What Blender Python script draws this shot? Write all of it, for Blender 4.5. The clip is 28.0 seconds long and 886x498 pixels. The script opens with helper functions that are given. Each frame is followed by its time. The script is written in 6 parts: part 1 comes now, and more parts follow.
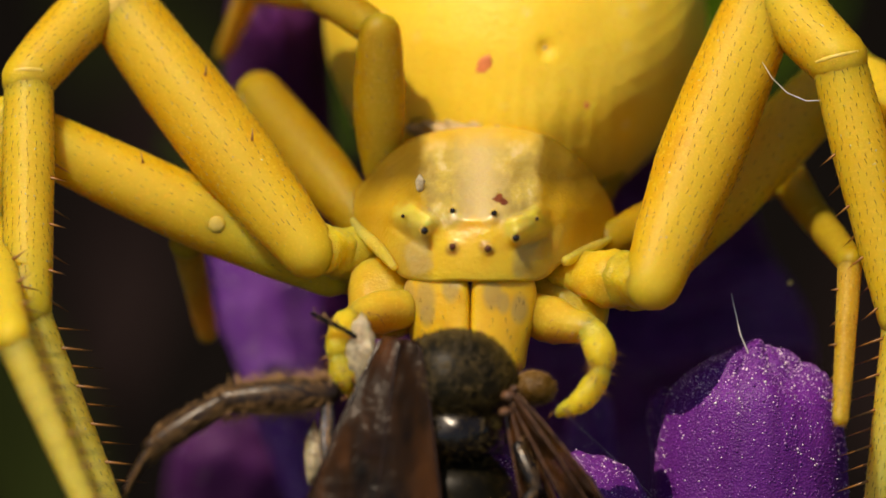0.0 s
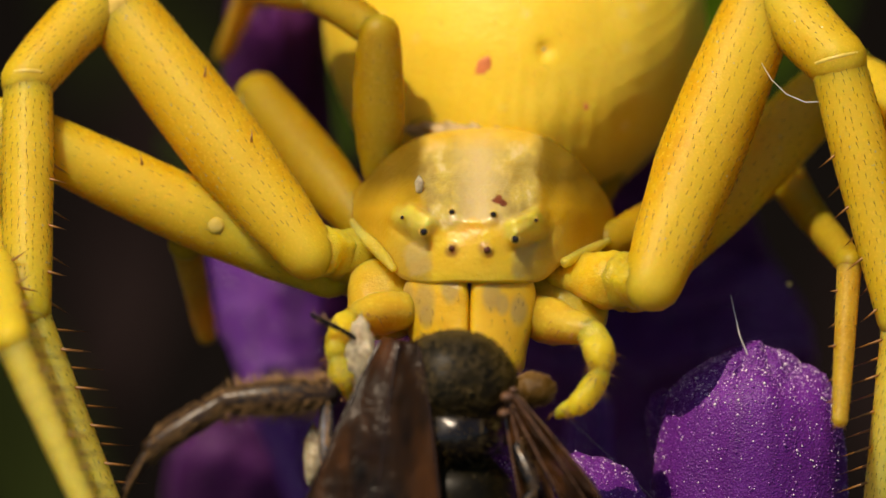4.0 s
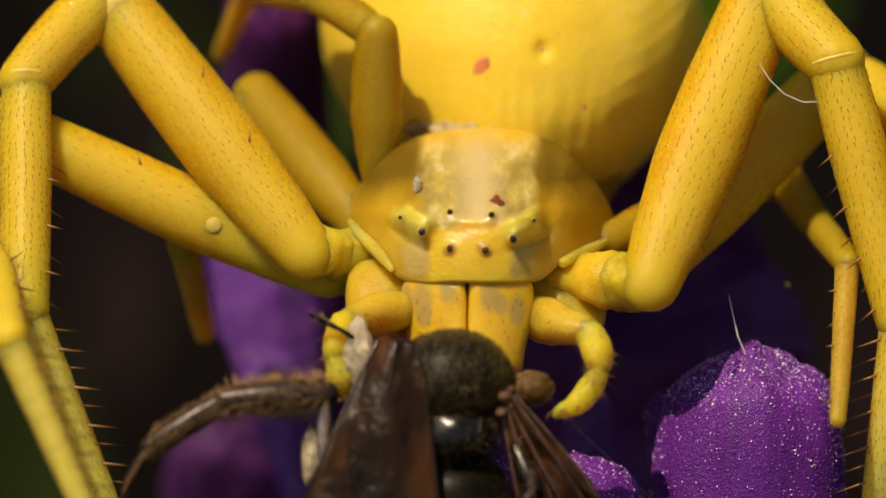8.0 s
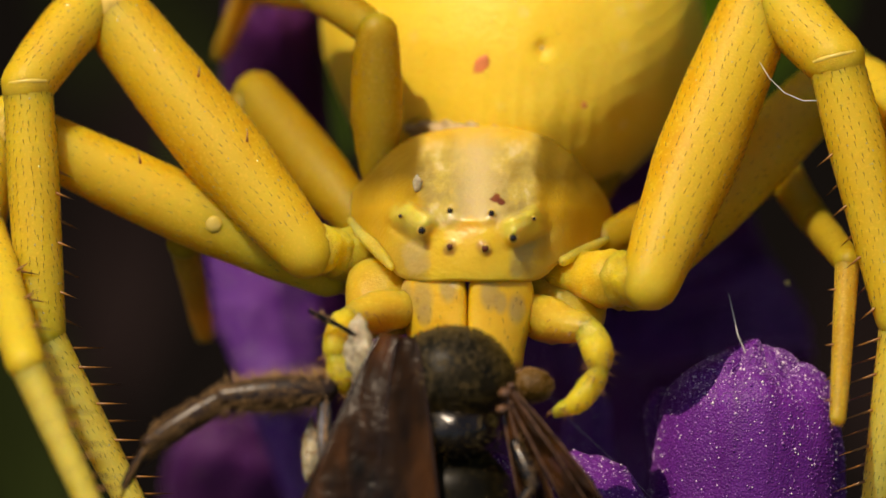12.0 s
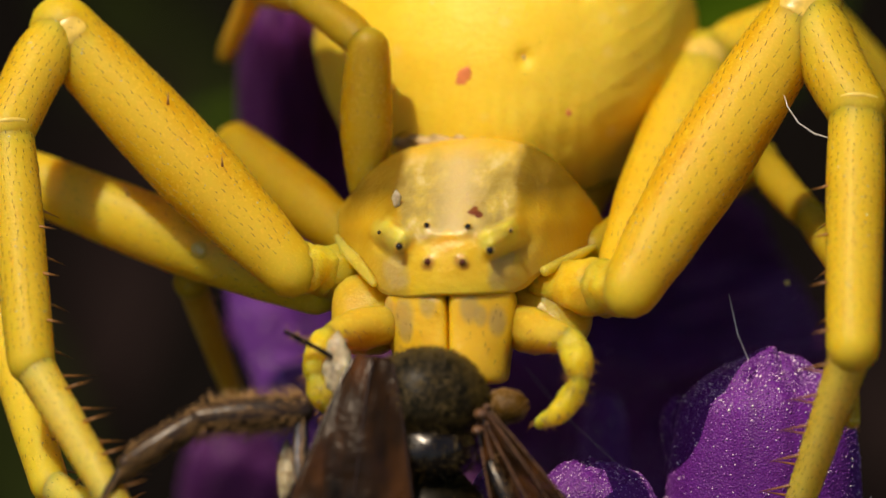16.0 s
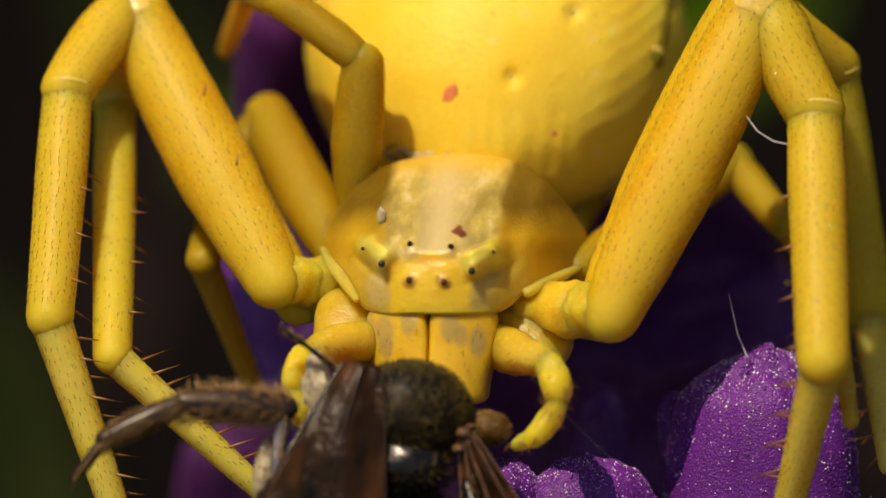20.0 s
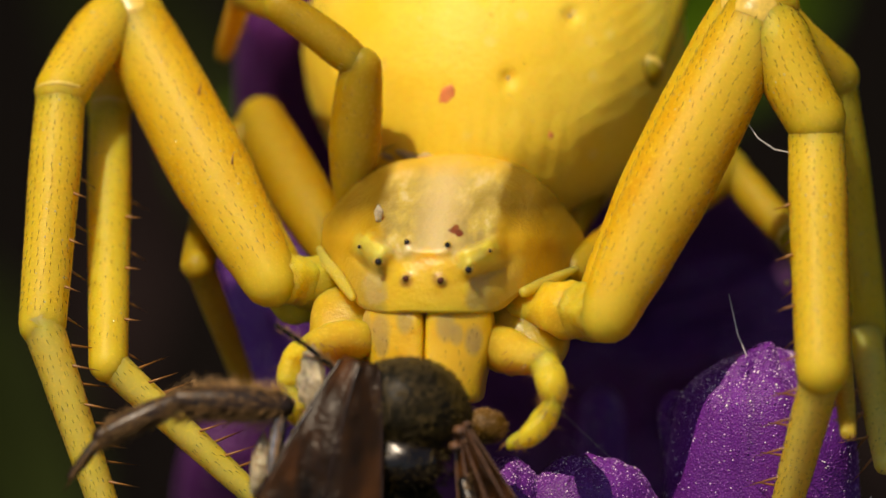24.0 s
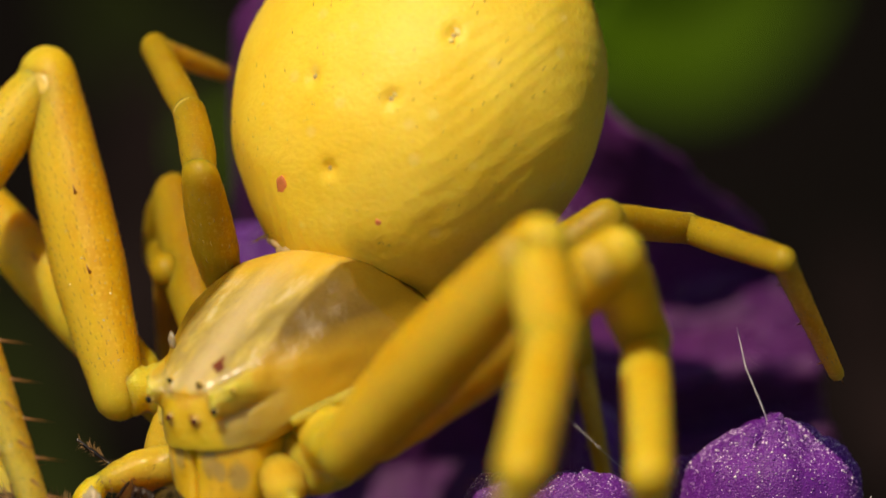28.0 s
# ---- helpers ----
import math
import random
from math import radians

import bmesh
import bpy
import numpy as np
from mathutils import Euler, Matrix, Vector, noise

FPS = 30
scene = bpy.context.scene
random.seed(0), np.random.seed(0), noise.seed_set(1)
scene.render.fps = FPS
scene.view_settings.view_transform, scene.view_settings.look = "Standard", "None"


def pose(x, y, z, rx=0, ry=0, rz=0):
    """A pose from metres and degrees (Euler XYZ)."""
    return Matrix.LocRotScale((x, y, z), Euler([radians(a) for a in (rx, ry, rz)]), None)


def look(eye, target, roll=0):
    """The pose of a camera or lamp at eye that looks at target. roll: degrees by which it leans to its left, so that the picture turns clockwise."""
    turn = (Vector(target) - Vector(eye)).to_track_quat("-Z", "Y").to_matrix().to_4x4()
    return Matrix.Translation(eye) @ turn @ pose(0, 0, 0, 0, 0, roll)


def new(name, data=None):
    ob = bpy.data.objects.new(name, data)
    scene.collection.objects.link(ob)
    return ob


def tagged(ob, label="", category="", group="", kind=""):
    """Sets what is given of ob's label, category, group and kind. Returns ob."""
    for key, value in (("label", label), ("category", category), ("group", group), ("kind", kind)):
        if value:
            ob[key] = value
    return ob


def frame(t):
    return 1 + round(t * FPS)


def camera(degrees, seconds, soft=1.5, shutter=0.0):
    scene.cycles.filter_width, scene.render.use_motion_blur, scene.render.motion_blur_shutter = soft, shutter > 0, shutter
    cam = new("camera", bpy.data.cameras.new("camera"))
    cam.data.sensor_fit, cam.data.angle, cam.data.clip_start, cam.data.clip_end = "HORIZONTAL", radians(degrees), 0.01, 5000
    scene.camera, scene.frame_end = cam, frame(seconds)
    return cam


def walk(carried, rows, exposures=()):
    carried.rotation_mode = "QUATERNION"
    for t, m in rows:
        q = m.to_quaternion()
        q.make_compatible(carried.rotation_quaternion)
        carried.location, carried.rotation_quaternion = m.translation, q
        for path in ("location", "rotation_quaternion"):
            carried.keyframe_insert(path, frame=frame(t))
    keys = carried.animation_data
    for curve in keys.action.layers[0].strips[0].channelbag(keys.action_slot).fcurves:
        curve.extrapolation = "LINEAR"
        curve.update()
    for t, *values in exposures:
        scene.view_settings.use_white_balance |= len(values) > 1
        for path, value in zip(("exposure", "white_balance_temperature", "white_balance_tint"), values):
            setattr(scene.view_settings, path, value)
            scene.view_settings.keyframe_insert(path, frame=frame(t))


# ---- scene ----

MM = 0.001
HEIGHT = 0.35                                   # the flower head stands this far above the ground
BASE = pose(0, 0, HEIGHT, 65)                   # a leaning frame: x right, y up the flower, z out towards the front
REACH = 0.16                                    # from the spider's face to the lens


def mm(x, y, z):
    return Vector((x * MM, y * MM, z * MM))


def held(at, turn):
    """A pose in millimetres with a turn given as an axis times degrees."""
    v = Vector(turn)
    q = Matrix.Rotation(radians(v.length), 4, v.normalized()) if v.length > 1e-6 else Matrix.Identity(4)
    return Matrix.Translation(mm(*at)) @ q


# ---- camera ----
cam = camera(3.508, 28.0, soft=1.5)
cam.data.dof.use_dof = True
cam.data.dof.focus_distance = REACH + 0.0006
cam.data.dof.aperture_fstop = 95


def stand(x, y):
    return BASE @ Matrix.Translation((x * MM, y * MM, REACH))


walk(cam, [(t, stand(x, y)) for t, x, y in (
    (0, -0.03, 0.0), (0.25, 0.03, -0.03), (0.5, 0.10, -0.06), (1.0, 0.0, 0.015), (1.5, -0.09, 0.045), (2.0, -0.035, 0.005),
    (2.5, 0.03, -0.005), (3.0, 0.015, 0.015), (3.5, -0.035, 0.02), (4.5, 0.0, 0.01), (5.5, 0.015, 0.015), (6.0, 0.0, 0.01),
    (7.5, 0.025, 0.01), (8.0, 0.0, 0.015), (9.0, 0.02, 0.01), (11.0, 0.0, 0.0), (12.0, 0.0, 0.0), (28.0, 0.0, 0.0))],
     exposures=((0, 0.0, 7600, 10), (25.5, 0.0, 7600, 10), (27, -0.05, 7600, 10), (28, -0.05, 7600, 10)))

# ---- light ----
SUN = Vector((-0.30, 0.74, 0.60)).normalized()  # towards the sun, in the leaning frame
to_sun = (BASE.to_3x3() @ SUN).normalized()
world = bpy.data.worlds.new("sky")
scene.world = world
world.use_nodes = True
sky = world.node_tree.nodes.new("ShaderNodeTexSky")
sky.sky_type = 'NISHITA'
sky.sun_disc = False
sky.sun_elevation = math.asin(to_sun.z)
sky.sun_rotation = math.atan2(to_sun.x, to_sun.y)
back = world.node_tree.nodes["Background"]
back.inputs["Strength"].default_value = 0.078
world.node_tree.links.new(sky.outputs[0], back.inputs[0])
sun = new("sun", bpy.data.lights.new("sun", 'SUN'))
sun.data.energy = 3.85
sun.data.angle = radians(0.5)
sun.data.color = (1.0, 0.870, 0.73)
sun.matrix_world = look(to_sun * 3.0 + Vector((0, 0, HEIGHT)), (0, 0, HEIGHT))


# ---- materials ----
def material(name):
    m = bpy.data.materials.new(name)
    m.use_nodes = True
    return m, m.node_tree.nodes, m.node_tree.links, m.node_tree.nodes["Principled BSDF"]


def coords(nodes, links, scale=1000.0, stretch=(1, 1, 1)):
    """Object coordinates in millimetres."""
    tc = nodes.new("ShaderNodeTexCoord")
    mp = nodes.new("ShaderNodeMapping")
    mp.inputs["Scale"].default_value = [scale * s for s in stretch]
    links.new(tc.outputs["Object"], mp.inputs["Vector"])
    return mp.outputs[0]


def noise_tex(nodes, links, vec, scale, detail=3.0, rough=0.55):
    n = nodes.new("ShaderNodeTexNoise")
    n.inputs["Scale"].default_value = scale
    n.inputs["Detail"].default_value = detail
    n.inputs["Roughness"].default_value = rough
    links.new(vec, n.inputs["Vector"])
    return n.outputs["Fac"]


def ramp(nodes, links, fac, stops):
    r = nodes.new("ShaderNodeValToRGB")
    e = r.color_ramp.elements
    while len(e) < len(stops):
        e.new(0.5)
    for el, (p, c) in zip(e, stops):
        el.position = p
        el.color = (*c, 1) if len(c) == 3 else c
    links.new(fac, r.inputs[0])
    return r.outputs[0]


def mixed(nodes, links, fac, a, b, mode='MIX'):
    m = nodes.new("ShaderNodeMix")
    m.data_type = 'RGBA'
    m.blend_type = mode
    for sock, val in ((m.inputs[0], fac), (m.inputs[6], a), (m.inputs[7], b)):
        if isinstance(val, (int, float)):
            sock.default_value = val
        elif isinstance(val, tuple):
            sock.default_value = (*val, 1)
        else:
            links.new(val, sock)
    return m.outputs[2]


def bumped(nodes, links, bsdf, height, strength, distance):
    b = nodes.new("ShaderNodeBump")
    b.inputs["Strength"].default_value = strength
    b.inputs["Distance"].default_value = distance
    links.new(height, b.inputs["Height"])
    links.new(b.outputs[0], bsdf.inputs["Normal"])
    return b


def arithmetic(n, l):
    def arith(op, a, c=0.0):
        k = n.new("ShaderNodeMath")
        k.operation = op
        for s, val in zip(k.inputs, (a, c)):
            if isinstance(val, (int, float)):
                s.default_value = val
            else:
                l.new(val, s)
        return k.outputs[0]
    return arith


def cuticle(name, light, deep, rough=0.48, sss=1.0, fleck=(0.30, 0.20, 0.02), fleck_amount=0.35, bump=0.16, glow_width=0.0):
    """Yellow, faintly translucent skin: blotches, fine pale grains and tiny dark pits."""
    m, n, l, b = material(name)
    v = coords(n, l)
    big = noise_tex(n, l, v, 1.3, 4)
    col = ramp(n, l, big, [(0.32, deep), (0.68, light)])
    if glow_width:
        # light glowing through a limb, put into the colour: milky middle, amber sides
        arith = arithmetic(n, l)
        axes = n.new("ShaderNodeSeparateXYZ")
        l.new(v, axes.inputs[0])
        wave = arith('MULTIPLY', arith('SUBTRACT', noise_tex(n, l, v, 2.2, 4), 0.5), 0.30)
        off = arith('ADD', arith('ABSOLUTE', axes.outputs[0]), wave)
        col = mixed(n, l, ramp(n, l, off, [(glow_width * 0.15, (0.80,) * 3), (glow_width * 0.72, (0, 0, 0))]), col, tuple(min(1.0, c * k) for c, k in zip(light, (0.97, 1.08, 2.0))))
        col = mixed(n, l, ramp(n, l, off, [(glow_width * 0.60, (0, 0, 0)), (glow_width, (0.75,) * 3)]), col, tuple(c * k for c, k in zip(deep, (0.98, 0.84, 0.4))))
    fine = noise_tex(n, l, v, 22.0, 3)
    col = mixed(n, l, ramp(n, l, fine, [(0.52, (0, 0, 0)), (0.70, (0.6, 0.6, 0.6))]), col, tuple(min(1, c * 1.12 + 0.03) for c in light))
    vor = n.new("ShaderNodeTexVoronoi")
    vor.inputs["Scale"].default_value = 7.0
    l.new(v, vor.inputs["Vector"])
    pit = ramp(n, l, vor.outputs["Distance"], [(0.05, (fleck_amount,) * 3), (0.12, (0, 0, 0))])
    col = mixed(n, l, pit, col, fleck)
    l.new(col, b.inputs["Base Color"])
    b.inputs["Roughness"].default_value = rough
    b.inputs["Subsurface Weight"].default_value = sss
    b.inputs["Subsurface Radius"].default_value = (1.0, 0.68, 0.22)
    b.inputs["Subsurface Scale"].default_value = 0.00085
    b.inputs["Specular IOR Level"].default_value = 0.2
    lumps = mixed(n, l, 0.5, fine, noise_tex(n, l, v, 34.0, 1))
    bumped(n, l, b, lumps, bump, 0.000045)
    return m


def plain(name, colour, rough=0.5, spec=0.5, transmission=0.0, variation=0.25, grain=8.0, metallic=0.0, sss=0.0):
    m, n, l, b = material(name)
    v = coords(n, l)
    f = noise_tex(n, l, v, grain, 4)
    lo = tuple(c * (1 - variation) for c in colour)
    hi = tuple(min(1, c * (1 + variation)) for c in colour)
    l.new(ramp(n, l, f, [(0.3, lo), (0.7, hi)]), b.inputs["Base Color"])
    b.inputs["Roughness"].default_value = rough
    b.inputs["Specular IOR Level"].default_value = spec
    b.inputs["Transmission Weight"].default_value = transmission
    b.inputs["Metallic"].default_value = metallic
    if sss:
        b.inputs["Subsurface Weight"].default_value = sss
        b.inputs["Subsurface Radius"].default_value = (1.0, 0.6, 0.3)
        b.inputs["Subsurface Scale"].default_value = 0.0003
    bumped(n, l, b, f, 0.2, 0.00003)
    return m


LEG = cuticle("leg_cuticle", (0.685, 0.445, 0.022), (0.61, 0.355, 0.010), glow_width=0.44, fleck_amount=0.2)
LEG_TIP = cuticle("leg_tip_cuticle", (0.74, 0.49, 0.055), (0.62, 0.36, 0.020), fleck_amount=0.4, glow_width=0.30)
# darkened leg skin: the shade over the hind legs is put into its colour
HIND_SHADED = cuticle("hind_leg_shaded_cuticle", (0.37, 0.24, 0.008), (0.30, 0.18, 0.004), rough=0.45, glow_width=0.28, fleck_amount=0.15)
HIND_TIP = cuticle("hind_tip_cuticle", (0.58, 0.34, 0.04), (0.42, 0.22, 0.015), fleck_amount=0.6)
HONEY = cuticle("honey_cuticle", (0.62, 0.42, 0.045), (0.50, 0.31, 0.020), rough=0.3, fleck_amount=0.1)
PALP = cuticle("palp_cuticle", (0.80, 0.52, 0.045), (0.70, 0.41, 0.020), rough=0.28, fleck_amount=0.15, bump=0.5)
PALE = cuticle("pale_membrane", (0.66, 0.45, 0.08), (0.54, 0.34, 0.04), rough=0.3)
# pale metallic colour that stands in for sun sparkle on the legs
SPARKLE = plain("skin_sparkle", (0.92, 0.80, 0.42), 0.25, 0.9, variation=0.1, metallic=0.5)
BRISTLE = plain("bristle_dark", (0.19, 0.128, 0.018), 0.5)
SPINE = plain("spine_brown", (0.30, 0.13, 0.03), 0.35)
EYE = plain("eye_black", (0.012, 0.006, 0.004), 0.08, 0.8, variation=0.1)
EYE_RED = plain("eye_brown", (0.10, 0.022, 0.008), 0.08, 0.8, variation=0.1)
EYE_RING = plain("eye_ring", (0.72, 0.50, 0.10), 0.3)
RED_MARK = plain("red_mark", (0.90, 0.26, 0.09), 0.5, variation=0.25)
GREY_PIT = plain("grey_pit", (0.50, 0.38, 0.14), 0.6)
CREAM = plain("cream_spot", (0.85, 0.66, 0.20), 0.5)
MILK = plain("milky_patch", (0.70, 0.49, 0.09), 0.3, 0.4, variation=0.2)
RING = plain("joint_ring", (0.76, 0.56, 0.11), 0.3, 0.4, variation=0.15)
PEDICEL = plain("pedicel_skin", (0.46, 0.33, 0.15), 0.5, sss=0.2)
WATER = plain("water", (0.60, 0.44, 0.07), 0.03, 1.0, variation=0.1)
SILK = plain("silk", (0.75, 0.72, 0.70), 0.2, 0.8)
DEBRIS = plain("white_debris", (0.44, 0.37, 0.24), 0.45, sss=0.5, variation=0.5)


def near(n, l, v, at, size):
    """1 at the place at, falling to 0 at size millimetres from it."""
    d = n.new("ShaderNodeVectorMath")
    d.operation = 'DISTANCE'
    l.new(v, d.inputs[0])
    d.inputs[1].default_value = at
    return ramp(n, l, arithmetic(n, l)('DIVIDE', d.outputs["Value"], size), [(0.55, (1, 1, 1)), (1.0, (0, 0, 0))])


def carapace_skin():
    """Pale marbled median band, honey-coloured glassy flanks, yellow face and greenish eye ridges."""
    m, n, l, b = material("carapace_cuticle")
    v = coords(n, l)
    arith = arithmetic(n, l)
    tc = n.new("ShaderNodeSeparateXYZ")
    l.new(v, tc.inputs[0])
    X, Y, Z = tc.outputs
    sloped = coords(n, l, 1000.0, (1.25, 0.8, 0.28))
    off = arith('MULTIPLY', arith('SUBTRACT', noise_tex(n, l, sloped, 1.8, 3), 0.5), 0.3)
    x = arith('ADD', arith('ABSOLUTE', arith('SUBTRACT', X, 0.08)), off)
    flank = ramp(n, l, x, [(0.58, (0, 0, 0)), (0.70, (1, 1, 1))])
    marble = noise_tex(n, l, sloped, 3.0, 5, 0.6)
    mid = ramp(n, l, marble, [(0.36, (0.34, 0.25, 0.055)), (0.46, (0.43, 0.325, 0.09)), (0.55, (0.55, 0.42, 0.09)), (0.64, (0.68, 0.56, 0.28))])
    streak = ramp(n, l, arith('ADD', arith('ABSOLUTE', arith('SUBTRACT', X, 0.10)), arith('MULTIPLY', off, 0.5)), [(0.03, (0.75, 0.75, 0.75)), (0.34, (0, 0, 0))])
    mid = mixed(n, l, streak, mid, (0.72, 0.57, 0.28))
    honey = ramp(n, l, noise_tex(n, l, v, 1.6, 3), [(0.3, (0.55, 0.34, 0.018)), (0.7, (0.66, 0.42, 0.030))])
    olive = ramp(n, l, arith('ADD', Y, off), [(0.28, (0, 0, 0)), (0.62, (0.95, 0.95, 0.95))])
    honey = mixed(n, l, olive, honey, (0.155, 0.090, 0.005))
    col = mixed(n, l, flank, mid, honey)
    saddle = arith('MULTIPLY', ramp(n, l, arith('ADD', arith('MULTIPLY', Y, 0.9), off), [(0.78, (0, 0, 0)), (0.98, (0.8, 0.8, 0.8))]), arith('SUBTRACT', 1.0, flank))
    col = mixed(n, l, saddle, col, (0.76, 0.48, 0.04))
    low = ramp(n, l, arith('SUBTRACT', 1.0, arith('ADD', arith('ADD', Y, 0.35), off)), [(0.52, (0, 0, 0)), (0.66, (1, 1, 1))])
    face = arith('MULTIPLY', low, ramp(n, l, arith('ADD', Z, 0.9), [(0.0, (0, 0, 0)), (0.35, (1, 1, 1))]))
    col = mixed(n, l, face, col, (0.80, 0.54, 0.030))
    cheek = ramp(n, l, x, [(0.50, (0, 0, 0)), (0.58, (0.9, 0.9, 0.9))])
    col = mixed(n, l, arith('MULTIPLY', cheek, face), col, (0.50, 0.34, 0.05))
    flat = n.new("ShaderNodeVectorMath")
    flat.operation = 'MULTIPLY_ADD'
    l.new(v, flat.inputs[0])
    flat.inputs[1].default_value = (1, 1, 0)
    shift = n.new("ShaderNodeTexNoise")
    shift.inputs["Scale"].default_value = 4.0
    l.new(v, shift.inputs["Vector"])
    small = n.new("ShaderNodeVectorMath")
    small.operation = 'MULTIPLY_ADD'
    l.new(shift.outputs["Color"], small.inputs[0])
    small.inputs[1].default_value = (0.16, 0.16, 0)
    small.inputs[2].default_value = (-0.08, -0.08, 0)
    l.new(small.outputs[0], flat.inputs[2])
    fv = flat.outputs[0]
    for at, size, c in (((-0.62, -0.24, 0), 0.17, (0.56, 0.42, 0.13)), ((-0.58, -0.40, 0), 0.13, (0.58, 0.42, 0.13)), ((0.60, -0.26, 0), 0.19, (0.56, 0.39, 0.08)), ((0.55, -0.42, 0), 0.14, (0.56, 0.40, 0.09)),
                        ((0.0, 0.02, 0), 0.16, (0.80, 0.50, 0.05)), ((-0.22, -0.18, 0), 0.10, (0.56, 0.32, 0.05)), ((0.17, -0.20, 0), 0.10, (0.50, 0.26, 0.03)),
                        ((-0.72, 0.17, 0), 0.17, (0.68, 0.60, 0.10)), ((-0.56, 0.07, 0), 0.18, (0.74, 0.64, 0.12)), ((0.68, 0.10, 0), 0.18, (0.66, 0.58, 0.08)), ((0.50, 0.02, 0), 0.17, (0.74, 0.62, 0.10)),
                        ((0.28, 0.36, 0), 0.06, (0.22, 0.05, 0.015)), ((0.33, 0.32, 0), 0.05, (0.16, 0.03, 0.01))):
        col = mixed(n, l, near(n, l, fv, at, size), col, c)
    l.new(col, b.inputs["Base Color"])
    b.inputs["Roughness"].default_value = 0.34
    b.inputs["Coat Weight"].default_value = 0.18
    b.inputs["Coat Roughness"].default_value = 0.16
    b.inputs["Subsurface Weight"].default_value = 0.8
    b.inputs["Subsurface Radius"].default_value = (1.0, 0.7, 0.25)
    b.inputs["Subsurface Scale"].default_value = 0.00032
    bumped(n, l, b, noise_tex(n, l, v, 20.0, 5), 0.35, 0.00004)
    return m


def jaw_skin():
    m, n, l, b = material("jaw_cuticle")
    v = coords(n, l)
    arith = arithmetic(n, l)
    tc = n.new("ShaderNodeSeparateXYZ")
    l.new(v, tc.inputs[0])
    col = ramp(n, l, noise_tex(n, l, v, 2.0, 4), [(0.3, (0.76, 0.46, 0.020)), (0.7, (0.82, 0.54, 0.036))])
    flat = n.new("ShaderNodeVectorMath")
    flat.operation = 'MULTIPLY'
    l.new(v, flat.inputs[0])
    flat.inputs[1].default_value = (1, 0.6, 0)
    for at, size in (((-0.53, -0.46, 0), 0.15), ((-0.50, -0.56, 0), 0.10), ((-0.24, -0.38, 0), 0.12), ((0.22, -0.42, 0), 0.13), ((0.34, -0.48, 0), 0.09), ((0.52, -0.52, 0), 0.12), ((-0.72, -0.40, 0), 0.10)):
        col = mixed(n, l, arith('MULTIPLY', near(n, l, flat.outputs[0], at, size), 0.75), col, (0.46, 0.33, 0.11))
    vor = n.new("ShaderNodeTexVoronoi")
    vor.inputs["Scale"].default_value = 8.0
    l.new(v, vor.inputs["Vector"])
    col = mixed(n, l, ramp(n, l, vor.outputs["Distance"], [(0.06, (0.6,) * 3), (0.12, (0, 0, 0))]), col, (0.30, 0.14, 0.01))
    l.new(col, b.inputs["Base Color"])
    b.inputs["Roughness"].default_value = 0.3
    b.inputs["Coat Weight"].default_value = 0.15
    b.inputs["Coat Roughness"].default_value = 0.15
    b.inputs["Subsurface Weight"].default_value = 0.9
    b.inputs["Subsurface Radius"].default_value = (1.0, 0.75, 0.25)
    b.inputs["Subsurface Scale"].default_value = 0.0002
    bumped(n, l, b, noise_tex(n, l, v, 14.0, 4), 0.4, 0.00004)
    return m


def abdomen_skin():
    m, n, l, b = material("abdomen_cuticle")
    v = coords(n, l)
    big = noise_tex(n, l, v, 0.8, 4)
    col = ramp(n, l, big, [(0.3, (0.91, 0.605, 0.038)), (0.7, (0.95, 0.71, 0.085))])
    vor = n.new("ShaderNodeTexVoronoi")
    vor.inputs["Scale"].default_value = 2.4
    l.new(v, vor.inputs["Vector"])
    col = mixed(n, l, ramp(n, l, vor.outputs["Distance"], [(0.10, (0.35,) * 3), (0.22, (0, 0, 0))]), col, (0.92, 0.72, 0.22))
    fine = noise_tex(n, l, v, 16, 4)
    l.new(mixed(n, l, ramp(n, l, fine, [(0.3, (0.18,) * 3), (0.55, (0, 0, 0))]), col, (0.72, 0.42, 0.01)), b.inputs["Base Color"])
    b.inputs["Roughness"].default_value = 0.5
    b.inputs["Specular IOR Level"].default_value = 0.3
    b.inputs["Subsurface Weight"].default_value = 0.35
    b.inputs["Subsurface Radius"].default_value = (1.0, 0.55, 0.12)
    b.inputs["Subsurface Scale"].default_value = 0.0005
    pebble = mixed(n, l, 0.4, noise_tex(n, l, v, 4.5, 2), fine)
    bumped(n, l, b, pebble, 0.22, 0.00010)
    return m


